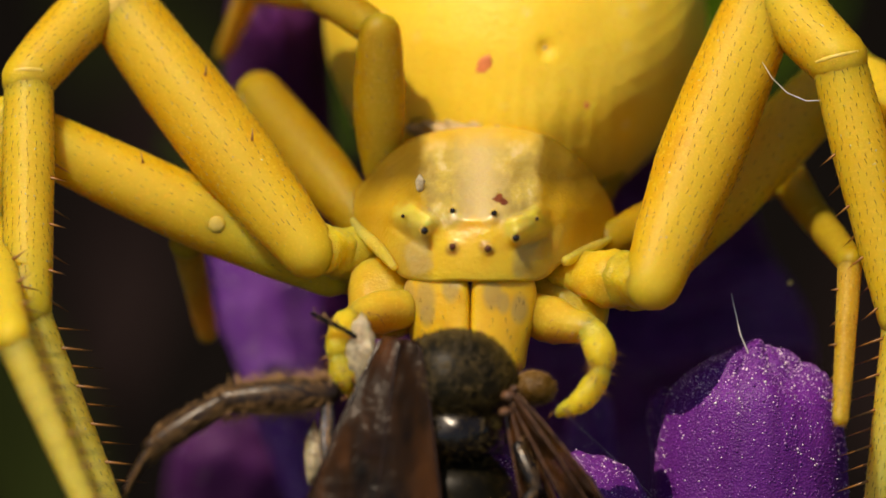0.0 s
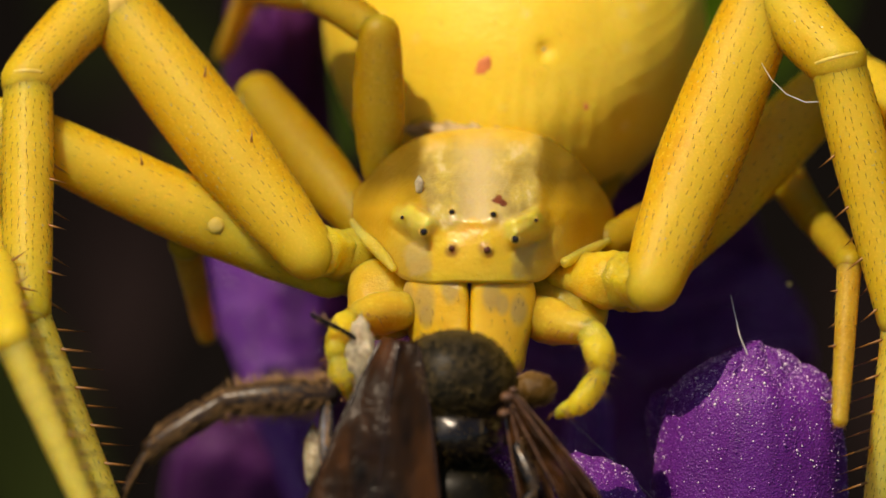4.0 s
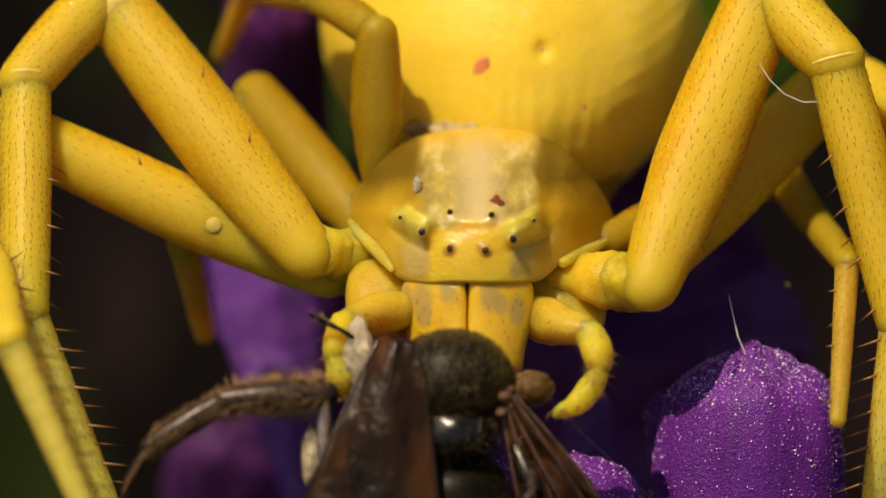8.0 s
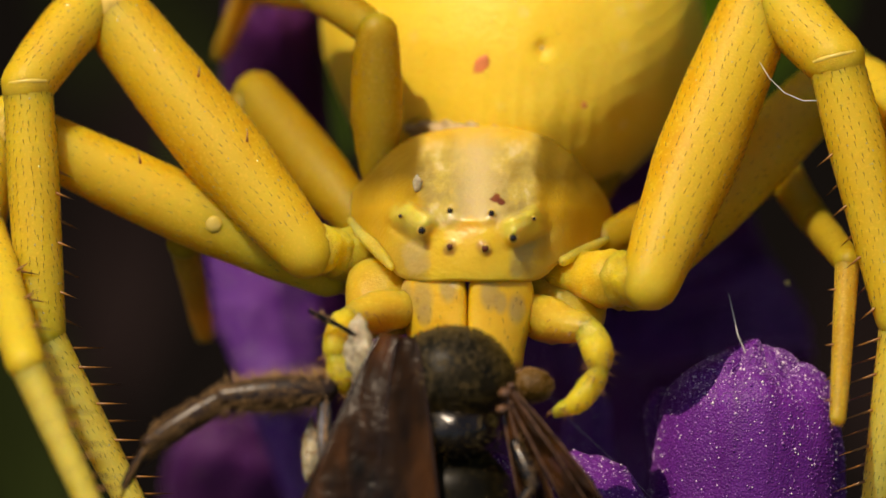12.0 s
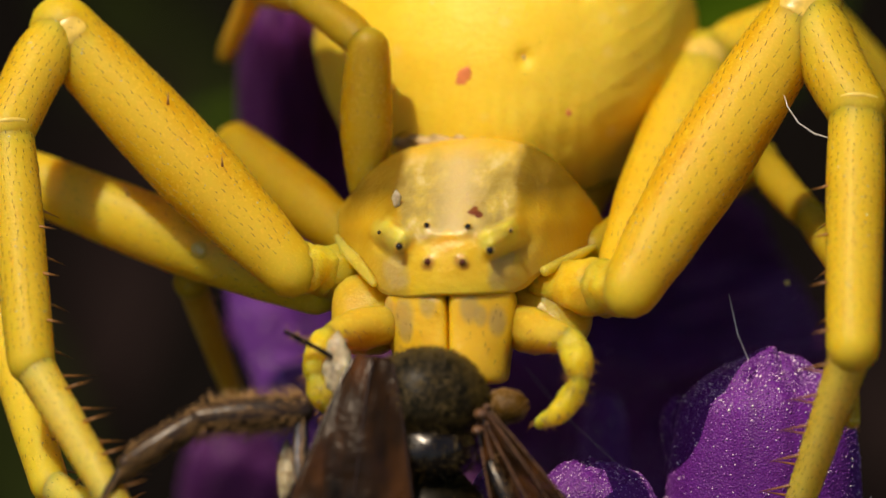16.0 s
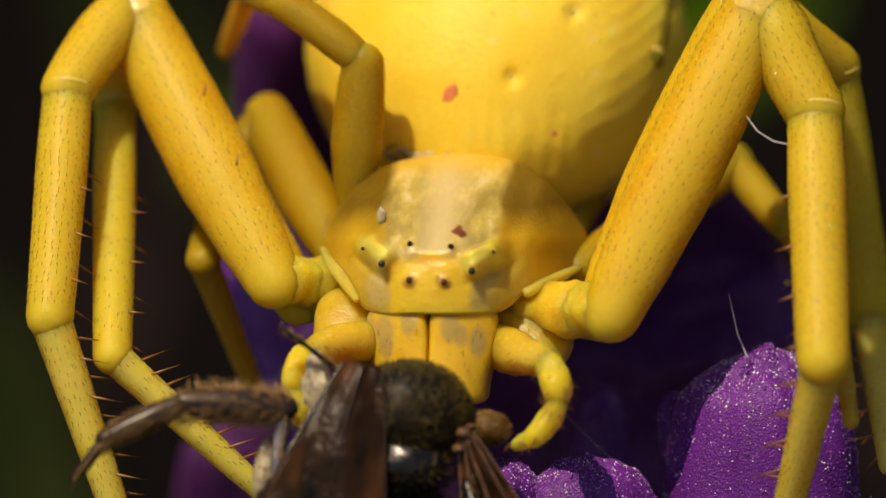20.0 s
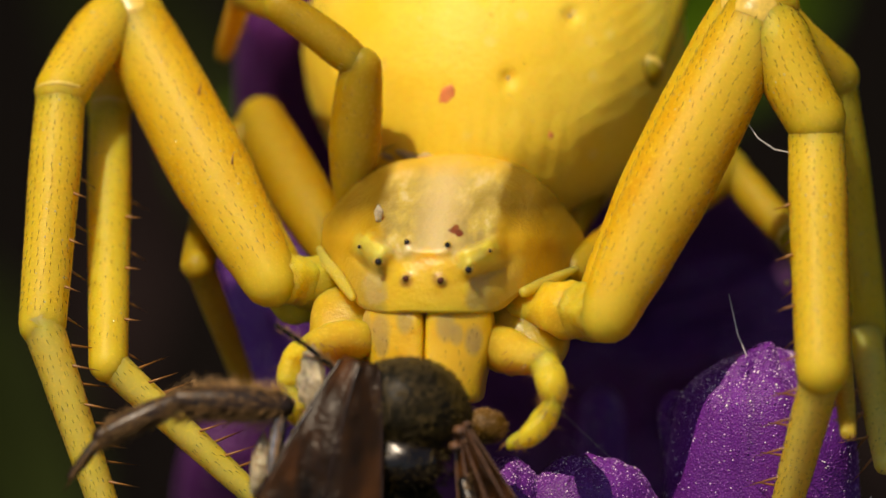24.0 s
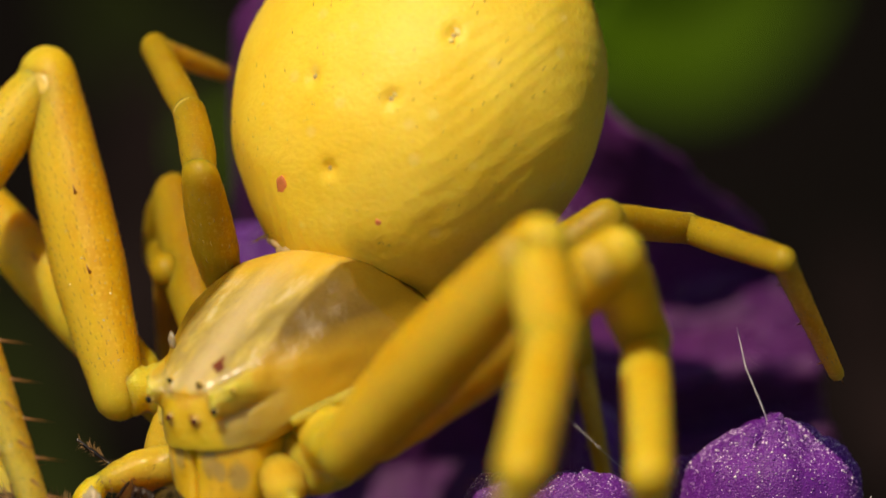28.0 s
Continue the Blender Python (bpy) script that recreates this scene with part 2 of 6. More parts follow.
def petal_skin(name, light, deep, glint=0.5):
    """Velvety violet: each cell of the skin is a tiny shining bump."""
    m, n, l, b = material(name)
    v = coords(n, l)
    big = noise_tex(n, l, v, 0.7, 5)
    col = ramp(n, l, big, [(0.3, deep), (0.7, light)])
    vor = n.new("ShaderNodeTexVoronoi")
    vor.inputs["Scale"].default_value = 38.0
    l.new(v, vor.inputs["Vector"])
    col = mixed(n, l, ramp(n, l, vor.outputs["Distance"], [(0.1, (0.35,) * 3), (0.6, (0, 0, 0))]), col, tuple(min(1, c * 1.5 + 0.04) for c in light))
    vein = noise_tex(n, l, coords(n, l, 1000, (5.0, 0.5, 1.0)), 1.0, 3)
    col = mixed(n, l, ramp(n, l, vein, [(0.35, (0.35,) * 3), (0.5, (0, 0, 0))]), col, tuple(c * 0.6 for c in deep))
    l.new(col, b.inputs["Base Color"])
    b.inputs["Roughness"].default_value = 0.42
    b.inputs["Specular IOR Level"].default_value = glint
    b.inputs["Subsurface Weight"].default_value = 0.15
    b.inputs["Subsurface Radius"].default_value = (0.7, 0.3, 1.0)
    b.inputs["Subsurface Scale"].default_value = 0.0003
    b.inputs["Sheen Weight"].default_value = 0.05
    b.inputs["Sheen Tint"].default_value = (0.6, 0.35, 0.9, 1)
    inv = n.new("ShaderNodeMath")
    inv.operation = 'SUBTRACT'
    inv.inputs[0].default_value = 1.0
    l.new(vor.outputs["Distance"], inv.inputs[1])
    bumped(n, l, b, inv.outputs[0], 0.5, 0.00002)
    return m


def bead_skin():
    """Shining cells of a petal: most violet, a few painted near-white as sun glints."""
    m, n, l, b = material("petal_cell_glint")
    geo = n.new("ShaderNodeNewGeometry")
    odd = geo.outputs["Random Per Island"]
    l.new(ramp(n, l, odd, [(0.0, (0.17, 0.025, 0.30)), (0.62, (0.30, 0.09, 0.46)), (0.86, (0.50, 0.28, 0.62)), (0.90, (0.92, 0.84, 0.95))]), b.inputs["Base Color"])
    b.inputs["Roughness"].default_value = 0.3
    b.inputs["Specular IOR Level"].default_value = 0.8
    return m


CARAPACE = carapace_skin()
JAW = jaw_skin()
ABDOMEN = abdomen_skin()
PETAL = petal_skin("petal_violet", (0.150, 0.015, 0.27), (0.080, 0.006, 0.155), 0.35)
# darker maroon copy of the violet: the rear petals' shade put into the colour
PETAL_SHADED = petal_skin("petal_violet_shaded", (0.098, 0.013, 0.125), (0.052, 0.007, 0.056), 0.25)
PETAL_PALE = petal_skin("petal_lilac", (0.15, 0.030, 0.29), (0.085, 0.014, 0.20), 0.3)
GLINT = bead_skin()
STEM_GREEN = plain("stem_green", (0.06, 0.10, 0.02), 0.5, grain=1.0)
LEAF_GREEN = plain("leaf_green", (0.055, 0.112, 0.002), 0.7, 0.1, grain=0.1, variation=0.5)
# copy of the leaf green with the shade put into its colour
LEAF_SHADED = plain("leaf_shaded", (0.014, 0.020, 0.004), 0.8, 0.05, grain=0.15, variation=0.5)
TWIG = plain("twig_brown", (0.011, 0.0070, 0.0068), 0.9, 0.05, grain=0.3, variation=0.5)


# ---- shapes ----
def part(name, bm, mat, parent=None, label="", smooth=True):
    """Links a bmesh drawn in millimetres as one mesh object under a thing or a part."""
    bmesh.ops.scale(bm, vec=(MM, MM, MM), verts=bm.verts)
    bmesh.ops.recalc_face_normals(bm, faces=bm.faces)
    me = bpy.data.meshes.new(name)
    bm.to_mesh(me)
    bm.free()
    me.materials.append(mat)
    if smooth:
        me.polygons.foreach_set("use_smooth", [True] * len(me.polygons))
    ob = new(name, me)
    if parent:
        ob.parent = parent
    if label:
        ob["label"] = label
    return ob


def ball(bm, at, r, around=24, up=14, shape=None):
    """An ellipsoid; shape(p) may move each point of the unit ball before it is scaled and placed."""
    made = bmesh.ops.create_uvsphere(bm, u_segments=around, v_segments=up, radius=1.0)["verts"]
    r = (r, r, r) if isinstance(r, (int, float)) else r
    for v in made:
        p = shape(v.co.copy()) if shape else v.co
        v.co = Vector((at[0] + p.x * r[0], at[1] + p.y * r[1], at[2] + p.z * r[2]))
    return made


def tube(bm, points, radii, around=16, flat=1.0, cap=True):
    """A rounded tube through the points, with domed ends."""
    pts = [Vector(p) for p in points]
    rads = list(radii)
    if cap:
        d0, d1 = (pts[1] - pts[0]).normalized(), (pts[-1] - pts[-2]).normalized()
        r0, r1 = rads[0], rads[-1]
        pre = [(pts[0] - d0 * r0 * math.sin(a), r0 * math.cos(a)) for a in (1.55, 1.25, 0.85, 0.42)]
        post = [(pts[-1] + d1 * r1 * math.sin(a), r1 * math.cos(a)) for a in (0.42, 0.85, 1.25, 1.55)]
        pts = [p for p, _ in pre] + pts + [p for p, _ in post]
        rads = [r for _, r in pre] + rads + [r for _, r in post]
    rings, side = [], None
    for i, p in enumerate(pts):
        d = (pts[min(i + 1, len(pts) - 1)] - pts[max(i - 1, 0)]).normalized()
        if side is None:
            side = d.orthogonal().normalized()
        side = (side - d * side.dot(d)).normalized()
        other = d.cross(side)
        rings.append([bm.verts.new(p + (side * math.cos(a) + other * math.sin(a) * flat) * rads[i])
                      for a in (2 * math.pi * k / around for k in range(around))])
    for a, b in zip(rings, rings[1:]):
        for k in range(around):
            bm.faces.new((a[k], a[(k + 1) % around], b[(k + 1) % around], b[k]))
    bm.faces.new(rings[0][::-1])
    bm.faces.new(rings[-1])


def spike(bm, at, way, r, around=4):
    """A thin pointed hair."""
    at, way = Vector(at), Vector(way)
    side = way.orthogonal().normalized() * r
    turn = Matrix.Rotation(2 * math.pi / around, 3, way.normalized())
    ring = []
    for _ in range(around):
        ring.append(bm.verts.new(at + side))
        side = turn @ side
    tip = bm.verts.new(at + way)
    for k in range(around):
        bm.faces.new((ring[k], ring[(k + 1) % around], tip))


def sheet(bm, place, nu, nv, thick):
    """A closed shell of the given thickness about the surface place(s, t), s and t from 0 to 1."""
    grid = [[Vector(place(i / nu, j / nv)) for j in range(nv + 1)] for i in range(nu + 1)]
    top, low = [], []
    for i in range(nu + 1):
        top.append([])
        low.append([])
        for j in range(nv + 1):
            du = grid[min(i + 1, nu)][j] - grid[max(i - 1, 0)][j]
            dv = grid[i][min(j + 1, nv)] - grid[i][max(j - 1, 0)]
            nrm = du.cross(dv)
            nrm = nrm.normalized() if nrm.length > 1e-9 else Vector((0, 0, 1))
            top[-1].append(bm.verts.new(grid[i][j] + nrm * thick / 2))
            low[-1].append(bm.verts.new(grid[i][j] - nrm * thick / 2))
    for i in range(nu):
        for j in range(nv):
            bm.faces.new((top[i][j], top[i + 1][j], top[i + 1][j + 1], top[i][j + 1]))
            bm.faces.new((low[i][j], low[i][j + 1], low[i + 1][j + 1], low[i + 1][j]))
    for i in range(nu):
        bm.faces.new((top[i][0], low[i][0], low[i + 1][0], top[i + 1][0]))
        bm.faces.new((top[i][nv], top[i + 1][nv], low[i + 1][nv], low[i][nv]))
    for j in range(nv):
        bm.faces.new((top[0][j], top[0][j + 1], low[0][j + 1], low[0][j]))
        bm.faces.new((top[nu][j], low[nu][j], low[nu][j + 1], top[nu][j + 1]))


def rough_up(bm, amount):
    for v in bm.verts:
        v.co += amount * (noise.noise_vector(v.co * 3.1) + 0.5 * noise.noise_vector(v.co * 7.3))


def bump01(x):
    x = max(0.0, min(1.0, x))
    return x * x * (3 - 2 * x)


def fbm(x, y, z, scale):
    return noise.fractal(Vector((x, y, z)) * scale, 1.0, 2.0, 4)


# ---- ground and distance ----
def ground_sheet():
    bm = bmesh.new()
    n = 40
    def place(s, t):
        x, y = (s - 0.5), (t - 0.5)
        k = 400.0
        x, y = math.copysign(abs(x * 2) ** 4, x) * k, math.copysign(abs(y * 2) ** 4, y) * k
        return (x * 1000, y * 1000, 12 * fbm(x, y, 0, 2.0) if max(abs(x), abs(y)) < 3 else 0)
    sheet(bm, place, n, n, 4)
    m, nd, l, b = material("soil")
    v = coords(nd, l, 1.0)
    f = noise_tex(nd, l, v, 25.0, 6)
    l.new(ramp(nd, l, f, [(0.35, (0.010, 0.008, 0.006)), (0.55, (0.022, 0.016, 0.011)), (0.75, (0.018, 0.026, 0.006))]), b.inputs["Base Color"])
    b.inputs["Roughness"].default_value = 0.95
    bumped(nd, l, b, f, 0.6, 0.01)
    ob = part("ground", bm, m)
    ob.location.z = -0.02
    return tagged(ob, "dark bare soil with patches of moss", "ground", kind="structure")


ground_sheet()


def leaf(name, at, size, turn, mat, label, category="leaf"):
    """A broad blade with a midrib trough and a wavy rim."""
    bm = bmesh.new()
    w, h = size
    def place(s, t):
        x = (s - 0.5) * 2
        half = w * (math.sin(math.pi * min(1, t * 0.94 + 0.05)) ** 0.7)
        return (x * half, (t - 0.5) * h, w * (0.25 * x * x + 0.06 * math.sin(9 * t + 2 * x)) - 0.1 * h * (t - 0.4) ** 2)
    sheet(bm, place, 14, 24, 0.25)
    ob = new(name)
    part("blade", bm, mat, ob)
    bm = bmesh.new()
    tube(bm, [Vector(place(0.5, i / 10)) + Vector((0, 0, -0.10)) for i in range(11)], [0.16 - 0.011 * i for i in range(11)], 10)
    part("midrib", bm, mat, ob)
    bm = bmesh.new()
    p = Vector(place(0.5, 0.0))
    tube(bm, [p + Vector((0, 0.3, -0.1)), p + Vector((0, -2.0, -0.5)), p + Vector((0.3, -6.0, -2.5))], [0.16, 0.18, 0.2], 10)
    part("stalk", bm, mat, ob)
    ob.matrix_world = BASE @ Matrix.Translation(mm(*at)) @ pose(0, 0, 0, *turn)
    return tagged(ob, label, category, "blurred leaves behind the flower")


leaf("leaf", (3.45, 3.5, -42), (1.45, 4.4), (-30, 10, -76), LEAF_GREEN, "broad green leaf in sunlight behind the flower")
leaf("leaf", (-5.6, -2.6, -30), (0.9, 5), (-20, 25, 6), LEAF_SHADED, "dark green leaf in shade below the flower")
leaf("leaf", (-4.0, 2.6, -45), (0.9, 5), (-15, -20, 40), LEAF_SHADED, "dark green leaf in shade behind the flower")
leaf("leaf", (-4.2, 0.2, -32), (0.8, 5), (-15, 0, -8), TWIG, "withered brown leaf behind the flower")
leaf("leaf", (5.8, -1.6, -34), (0.8, 3.5), (-15, 0, 12), TWIG, "withered brown leaf beside the flower")


def bank():
    """The shaded undergrowth that closes the view far behind the flower."""
    bm = bmesh.new()
    def place(s, t):
        a = (s - 0.5) * 2.6
        r = 700 + 60 * fbm(s * 9, t * 5, 0, 1.0)
        return (r * math.sin(a), r * math.cos(a), -40 + t * 900)
    sheet(bm, place, 40, 24, 20)
    m, nd, l, b = material("undergrowth")
    v = coords(nd, l, 1.0)
    f = noise_tex(nd, l, v, 14.0, 4)
    # the undergrowth's shade is put into these near-black colours
    l.new(ramp(nd, l, f, [(0.35, (0.004, 0.004, 0.003)), (0.6, (0.014, 0.010, 0.009)), (0.75, (0.016, 0.022, 0.006))]), b.inputs["Base Color"])
    b.inputs["Roughness"].default_value = 1.0
    b.inputs["Specular IOR Level"].default_value = 0.1
    return tagged(part("backdrop", bm, m), "dim bank of undergrowth far behind the flower", "undergrowth", kind="structure")


bank()

# ---- flower ----
flower = tagged(new("flower"), "velvety violet flower with curled glittering petals", "flower")
flower.matrix_world = BASE


def eased(x, stops):
    """A smooth line through a few (x, value) stops."""
    if x <= stops[0][0]:
        return stops[0][1]
    for (a, p), (b, q) in zip(stops, stops[1:]):
        if x <= b:
            return p + (q - p) * (0.5 * (x - a) / (b - a) + 0.5 * bump01((x - a) / (b - a)))
    return stops[-1][1]


def back_petal():
    """The broad petal that the spider sits on: its upper half hangs over, then it folds forward into creases."""
    bm = bmesh.new()
    def place(s, t):
        x = (s - 0.5) * 2
        y = 2.3 - 6.9 * t
        right = eased(-y, ((-2.3, 1.25), (-1.87, 1.8), (-1.16, 2.75), (-0.32, 3.5), (0.58, 4.05), (1.5, 4.3), (2.85, 4.6), (4.6, 4.2)))
        left = 0.2 - 2.9 * bump01((t - 0.02) * 2.2) + 1.3 * bump01((-y - 0.9) / 0.9)
        u = left + (right - left) * (x * 0.5 + 0.5)
        edge = abs(x) ** 3
        w = eased(-y, ((-2.3, -4.7), (0.40, -7.5), (1.15, -6.3), (2.2, -6.9), (4.6, -6.6)))
        w -= 1.2 * bump01((2.2 - u) / 1.2) * bump01((y - 0.2) / 1.0) + 0.25 * edge
        crease = bump01((u - 1.8) / 1.0) * bump01((0.1 - y) / 0.5)
        w += 0.20 * math.sin(7.5 * y - 2.3 * u + 1.3 * math.sin(1.9 * u)) * crease + 0.05 * math.sin(17 * y - 5 * u + 2 * math.sin(2.3 * u)) * crease
        return (u + 0.05 * math.sin(5 * y) * edge, y + 0.10 * math.sin(2.2 * u), w + 0.22 * fbm(u, y, 0, 0.8) + 0.03 * fbm(u, y, 3, 4.0))
    sheet(bm, place, 90, 110, 0.12)
    ob = part("petal", bm, PETAL_SHADED, flower, "broad violet petal with shade put into its colour and a creased lower half")
    papillae(place, 4000, ((0.45, 0.99), (0.22, 0.85)), ob, 3, 0.012)
    return ob


def papillae(place, count, spread, parent, seed, r=0.013):
    """Tiny shining beads of the skin, strewn over the outer side of the surface place(s, t)."""
    rnd = random.Random(seed)
    verts, faces = [], []
    for _ in range(count):
        a, b = rnd.uniform(*spread[0]), rnd.uniform(*spread[1])
        p = Vector(place(a, b))
        nrm = (Vector(place(a + 0.01, b)) - p).cross(Vector(place(a, b + 0.01)) - p)
        if nrm.length < 1e-9:
            continue
        nrm.normalize()
        if nrm.z < 0:
            nrm.negate()
        p += nrm * 0.060
        q = r * (rnd.uniform(0.5, 1.1) if rnd.random() < 0.97 else rnd.uniform(1.2, 1.8))
        k = len(verts)
        for d in ((1, 0, 0), (0, 1, 0), (-1, 0, 0), (0, -1, 0), (0, 0, 1), (0, 0, -1)):
            verts.append((p + Vector(d) * q) * MM)
        for f in ((0, 1, 4), (1, 2, 4), (2, 3, 4), (3, 0, 4), (1, 0, 5), (2, 1, 5), (3, 2, 5), (0, 3, 5)):
            faces.append(tuple(k + i for i in f))
    me = bpy.data.meshes.new("papillae")
    me.from_pydata(verts, [], faces)
    me.materials.append(GLINT)
    me.polygons.foreach_set("use_smooth", [True] * len(me.polygons))
    ob = new("papillae", me)
    ob.parent = parent
    ob["kind"] = "stuff"


def lobe(at, radii, lean, mat, label, top=1.0, ripple=0.1, seed=0.0, beads=0, flare=0.0):
    """A petal tip curled over into a rounded hood, open underneath."""
    bm = bmesh.new()
    def place(s, t):
        a = (s - 0.5) * math.pi * 1.35
        e = (1 - t) * math.pi * 0.5 * top
        sq = math.cos(e) ** 0.92 if t > 0 else 0.02
        r = 1 + ripple * fbm(math.sin(a) * 2 + seed, t * 3, seed, 0.9)
        drop = bump01((t - 0.5) * 2) * 1.8
        wide = 1 + flare * (t + drop * 0.5)
        return (radii[0] * (math.sin(a) * sq * r * wide - 0.35 * flare * drop), radii[1] * (math.sin(e) * r - drop), radii[2] * math.cos(a) * sq * r)
    sheet(bm, place, 44, 44, 0.12)
    ob = part("petal", bm, mat, flower, label)
    ob.matrix_basis = Matrix.Translation(mm(*at)) @ pose(0, 0, 0, *lean)
    if beads:
        papillae(place, beads, ((0.1, 0.9), (0.02, 0.85)), ob, seed)
    return ob


back_petal()
tip_petal = lobe((3.36, -2.78, -1.55), (1.18, 1.66, 0.95), (8, 0, -4), PETAL, "rounded violet petal tip covered in glittering cells", seed=1.3, ripple=0.10, beads=7000)
fold_petal = lobe((2.60, -2.05, -1.95), (0.30, 0.46, 0.35), (5, 0, 10), PETAL, "small violet fold beside the rounded tip", seed=4.1, ripple=0.25, beads=900)
lobe((1.66, -2.2, -4.6), (0.24, 0.60, 0.4), (5, 0, 0), PETAL, "small violet fold in shade", seed=7.7, beads=700)
lobe((1.45, -3.12, -1.1), (0.95, 0.78, 0.6), (5, 0, 4), PETAL, "low violet fold under the bee", seed=9.2, beads=2500)
lobe((0.50, -2.95, -0.95), (0.46, 0.62, 0.5), (5, 0, -6), PETAL, "small violet fold under the bee", seed=11.4, beads=1500)


def strip_petal():
    """A narrow upright petal, curled back along both sides, that tapers towards its foot."""
    bm = bmesh.new()
    def place(s, t):
        x = (s - 0.5) * 2
        y = 0.5 - 3.6 * t
        mid = eased(t, ((0.0, -2.08), (0.3, -2.03), (0.55, -1.88), (0.8, -1.66), (1.0, -1.5)))
        half = eased(t, ((0.0, 0.50), (0.15, 0.60), (0.35, 0.56), (0.6, 0.42), (0.85, 0.24), (1.0, 0.16)))
        bow = 0.30 * (1 - x * x) - 0.12 * x
        return (mid + x * half * (1 + 0.04 * math.sin(9 * t)), y + 0.05 * x, -6.2 + bow + 0.10 * math.sin(3.0 * t) + 0.06 * fbm(x, t * 4, 2.0, 1.2))
    sheet(bm, place, 40, 70, 0.1)
    ob = part("petal", bm, PETAL_PALE, flower, "narrow upright lilac petal with a pale bloom")
    papillae(place, 2500, ((0.05, 0.95), (0.02, 0.98)), ob, 26)


strip_petal()
lobe((-1.95, 2.1, -5.8), (0.62, 1.3, 0.6), (42, 0, 4), PETAL_SHADED, "shaded violet petal behind the abdomen", seed=5.5)

lobe((-2.35, -3.0, -8.0), (1.0, 1.5, 0.5), (42, 0, -4), PETAL_SHADED, "low dark violet petal below the bee", seed=6.3, ripple=0.12, beads=600)

bm = bmesh.new()
foot = BASE.inverted() @ Vector((0.004, 0.012, 0.0))
tube(bm, [(0.6, -4.9, -7.4), (0.7, -9, -7.8), (foot.x / MM * 0.5, -60, -30), (foot.x / MM, foot.y / MM, foot.z / MM)], [0.5, 0.6, 0.9, 1.1], 14)
part("stem", bm, STEM_GREEN, flower, "thin green stem")

bm = bmesh.new()
tube(bm, [(-1.6, -3.4, -7.6), (-0.6, -4.4, -7.6), (0.6, -5.0, -7.4), (1.8, -4.6, -7.4)], [0.3, 0.5, 0.6, 0.4], 12)
part("calyx", bm, STEM_GREEN, flower, "green calyx at the petal bases")

# ---- spider ----
spider = tagged(new("crab_spider"), "bright yellow crab spider gripping a dark bee with its jaws", "spider")
spider.matrix_world = BASE


EYES = ((-0.53, 0.00, 0.045, 1), (0.48, -0.08, 0.045, 1), (-0.22, -0.18, 0.042, 2), (0.17, -0.20, 0.045, 2),
        (-0.22, 0.22, 0.034, 0), (0.24, 0.19, 0.038, 0), (-0.77, 0.16, 0.022, 0), (0.71, 0.13, 0.024, 0))


# the shield's rim as the face is seen, from the middle of its lower lip round by its left shoulder
RIM = ((-0.15, -0.56), (-0.55, -0.57), (-0.80, -0.50), (-0.90, -0.36), (-1.12, -0.10), (-1.34, 0.08), (-1.41, 0.24), (-1.33, 0.42), (-1.13, 0.64), (-0.92, 0.86), (-0.66, 1.04),
       (-0.30, 1.13), (0.12, 1.17), (0.55, 1.14), (0.88, 1.04), (1.18, 0.82), (1.42, 0.54), (1.58, 0.26), (1.63, 0.04), (1.50, -0.14), (1.22, -0.28), (0.98, -0.38), (0.76, -0.54), (0.35, -0.57))


def rim_at(a):
    """A point of the rim, a from 0 to 1, on a smooth closed curve."""
    n = len(RIM)
    f = a * n
    k = int(f) % n
    f -= int(f)
    p, q, r, w = (Vector(RIM[(k + d) % n]) for d in (-1, 0, 1, 2))
    return 0.5 * (2 * q + (r - p) * f + (2 * p - 5 * q + 4 * r - w) * f * f + (3 * q - p - 3 * r + w) * f ** 3)


def shield_depth(x, y):
    """How far back the shield lies: a flat face, then a long slope up the back and down both flanks."""
    flank = 2.1 * (abs(x - 0.08) / 1.50) ** 2.3
    rise = 2.1 * (max(0.0, y - 0.10) / 1.07) ** 1.25
    z = -(flank ** 1.6 + rise ** 1.6) ** (1 / 1.6) + 0.04 * math.exp(-((y + 0.30) / 0.3) ** 2)
    # a shallow furrow between the head and each flank
    z -= 0.07 * math.exp(-((abs(x - 0.06) - 0.82 - 0.10 * y) / 0.12) ** 2) * bump01((y + 0.35) / 0.5)
    return z


bm = bmesh.new()
MIDDLE = Vector((0.04, -0.02))
BACK = Vector((0.20, 0.62, -3.25))
around, rows_in, rows_back = 220, 72, 22
rings = []
for r in range(1, rows_in + 1):
    f = (r / rows_in) ** 0.9
    ring = []
    for k in range(around):
        e = rim_at(k / around)
        p = MIDDLE + (e - MIDDLE) * f
        ring.append(bm.verts.new((p.x, p.y, shield_depth(p.x, p.y) - 0.06 * bump01((f - 0.95) / 0.05))))
    rings.append(ring)
for r in range(1, rows_back + 1):
    f = r / rows_back
    ring = []
    for k in range(around):
        e = rim_at(k / around)
        z0 = shield_depth(e.x, e.y) - 0.06
        keep = math.cos(f * 1.45) ** 0.6
        low = bump01((-0.3 - e.y) / 0.2)
        p = Vector((BACK.x, BACK.y)).lerp(e, keep) if low < 0.5 else Vector((BACK.x, -0.50)).lerp(e, keep)
        ring.append(bm.verts.new((p.x, p.y, z0 + (BACK.z - z0) * math.sin(f * 1.45) ** 1.2)))
    rings.append(ring)
for a, b in zip(rings, rings[1:]):
    for k in range(around):
        bm.faces.new((a[k], a[(k + 1) % around], b[(k + 1) % around], b[k]))
tip = bm.verts.new((MIDDLE.x, MIDDLE.y, shield_depth(MIDDLE.x, MIDDLE.y)))
for k in range(around):
    bm.faces.new((tip, rings[0][k], rings[0][(k + 1) % around]))
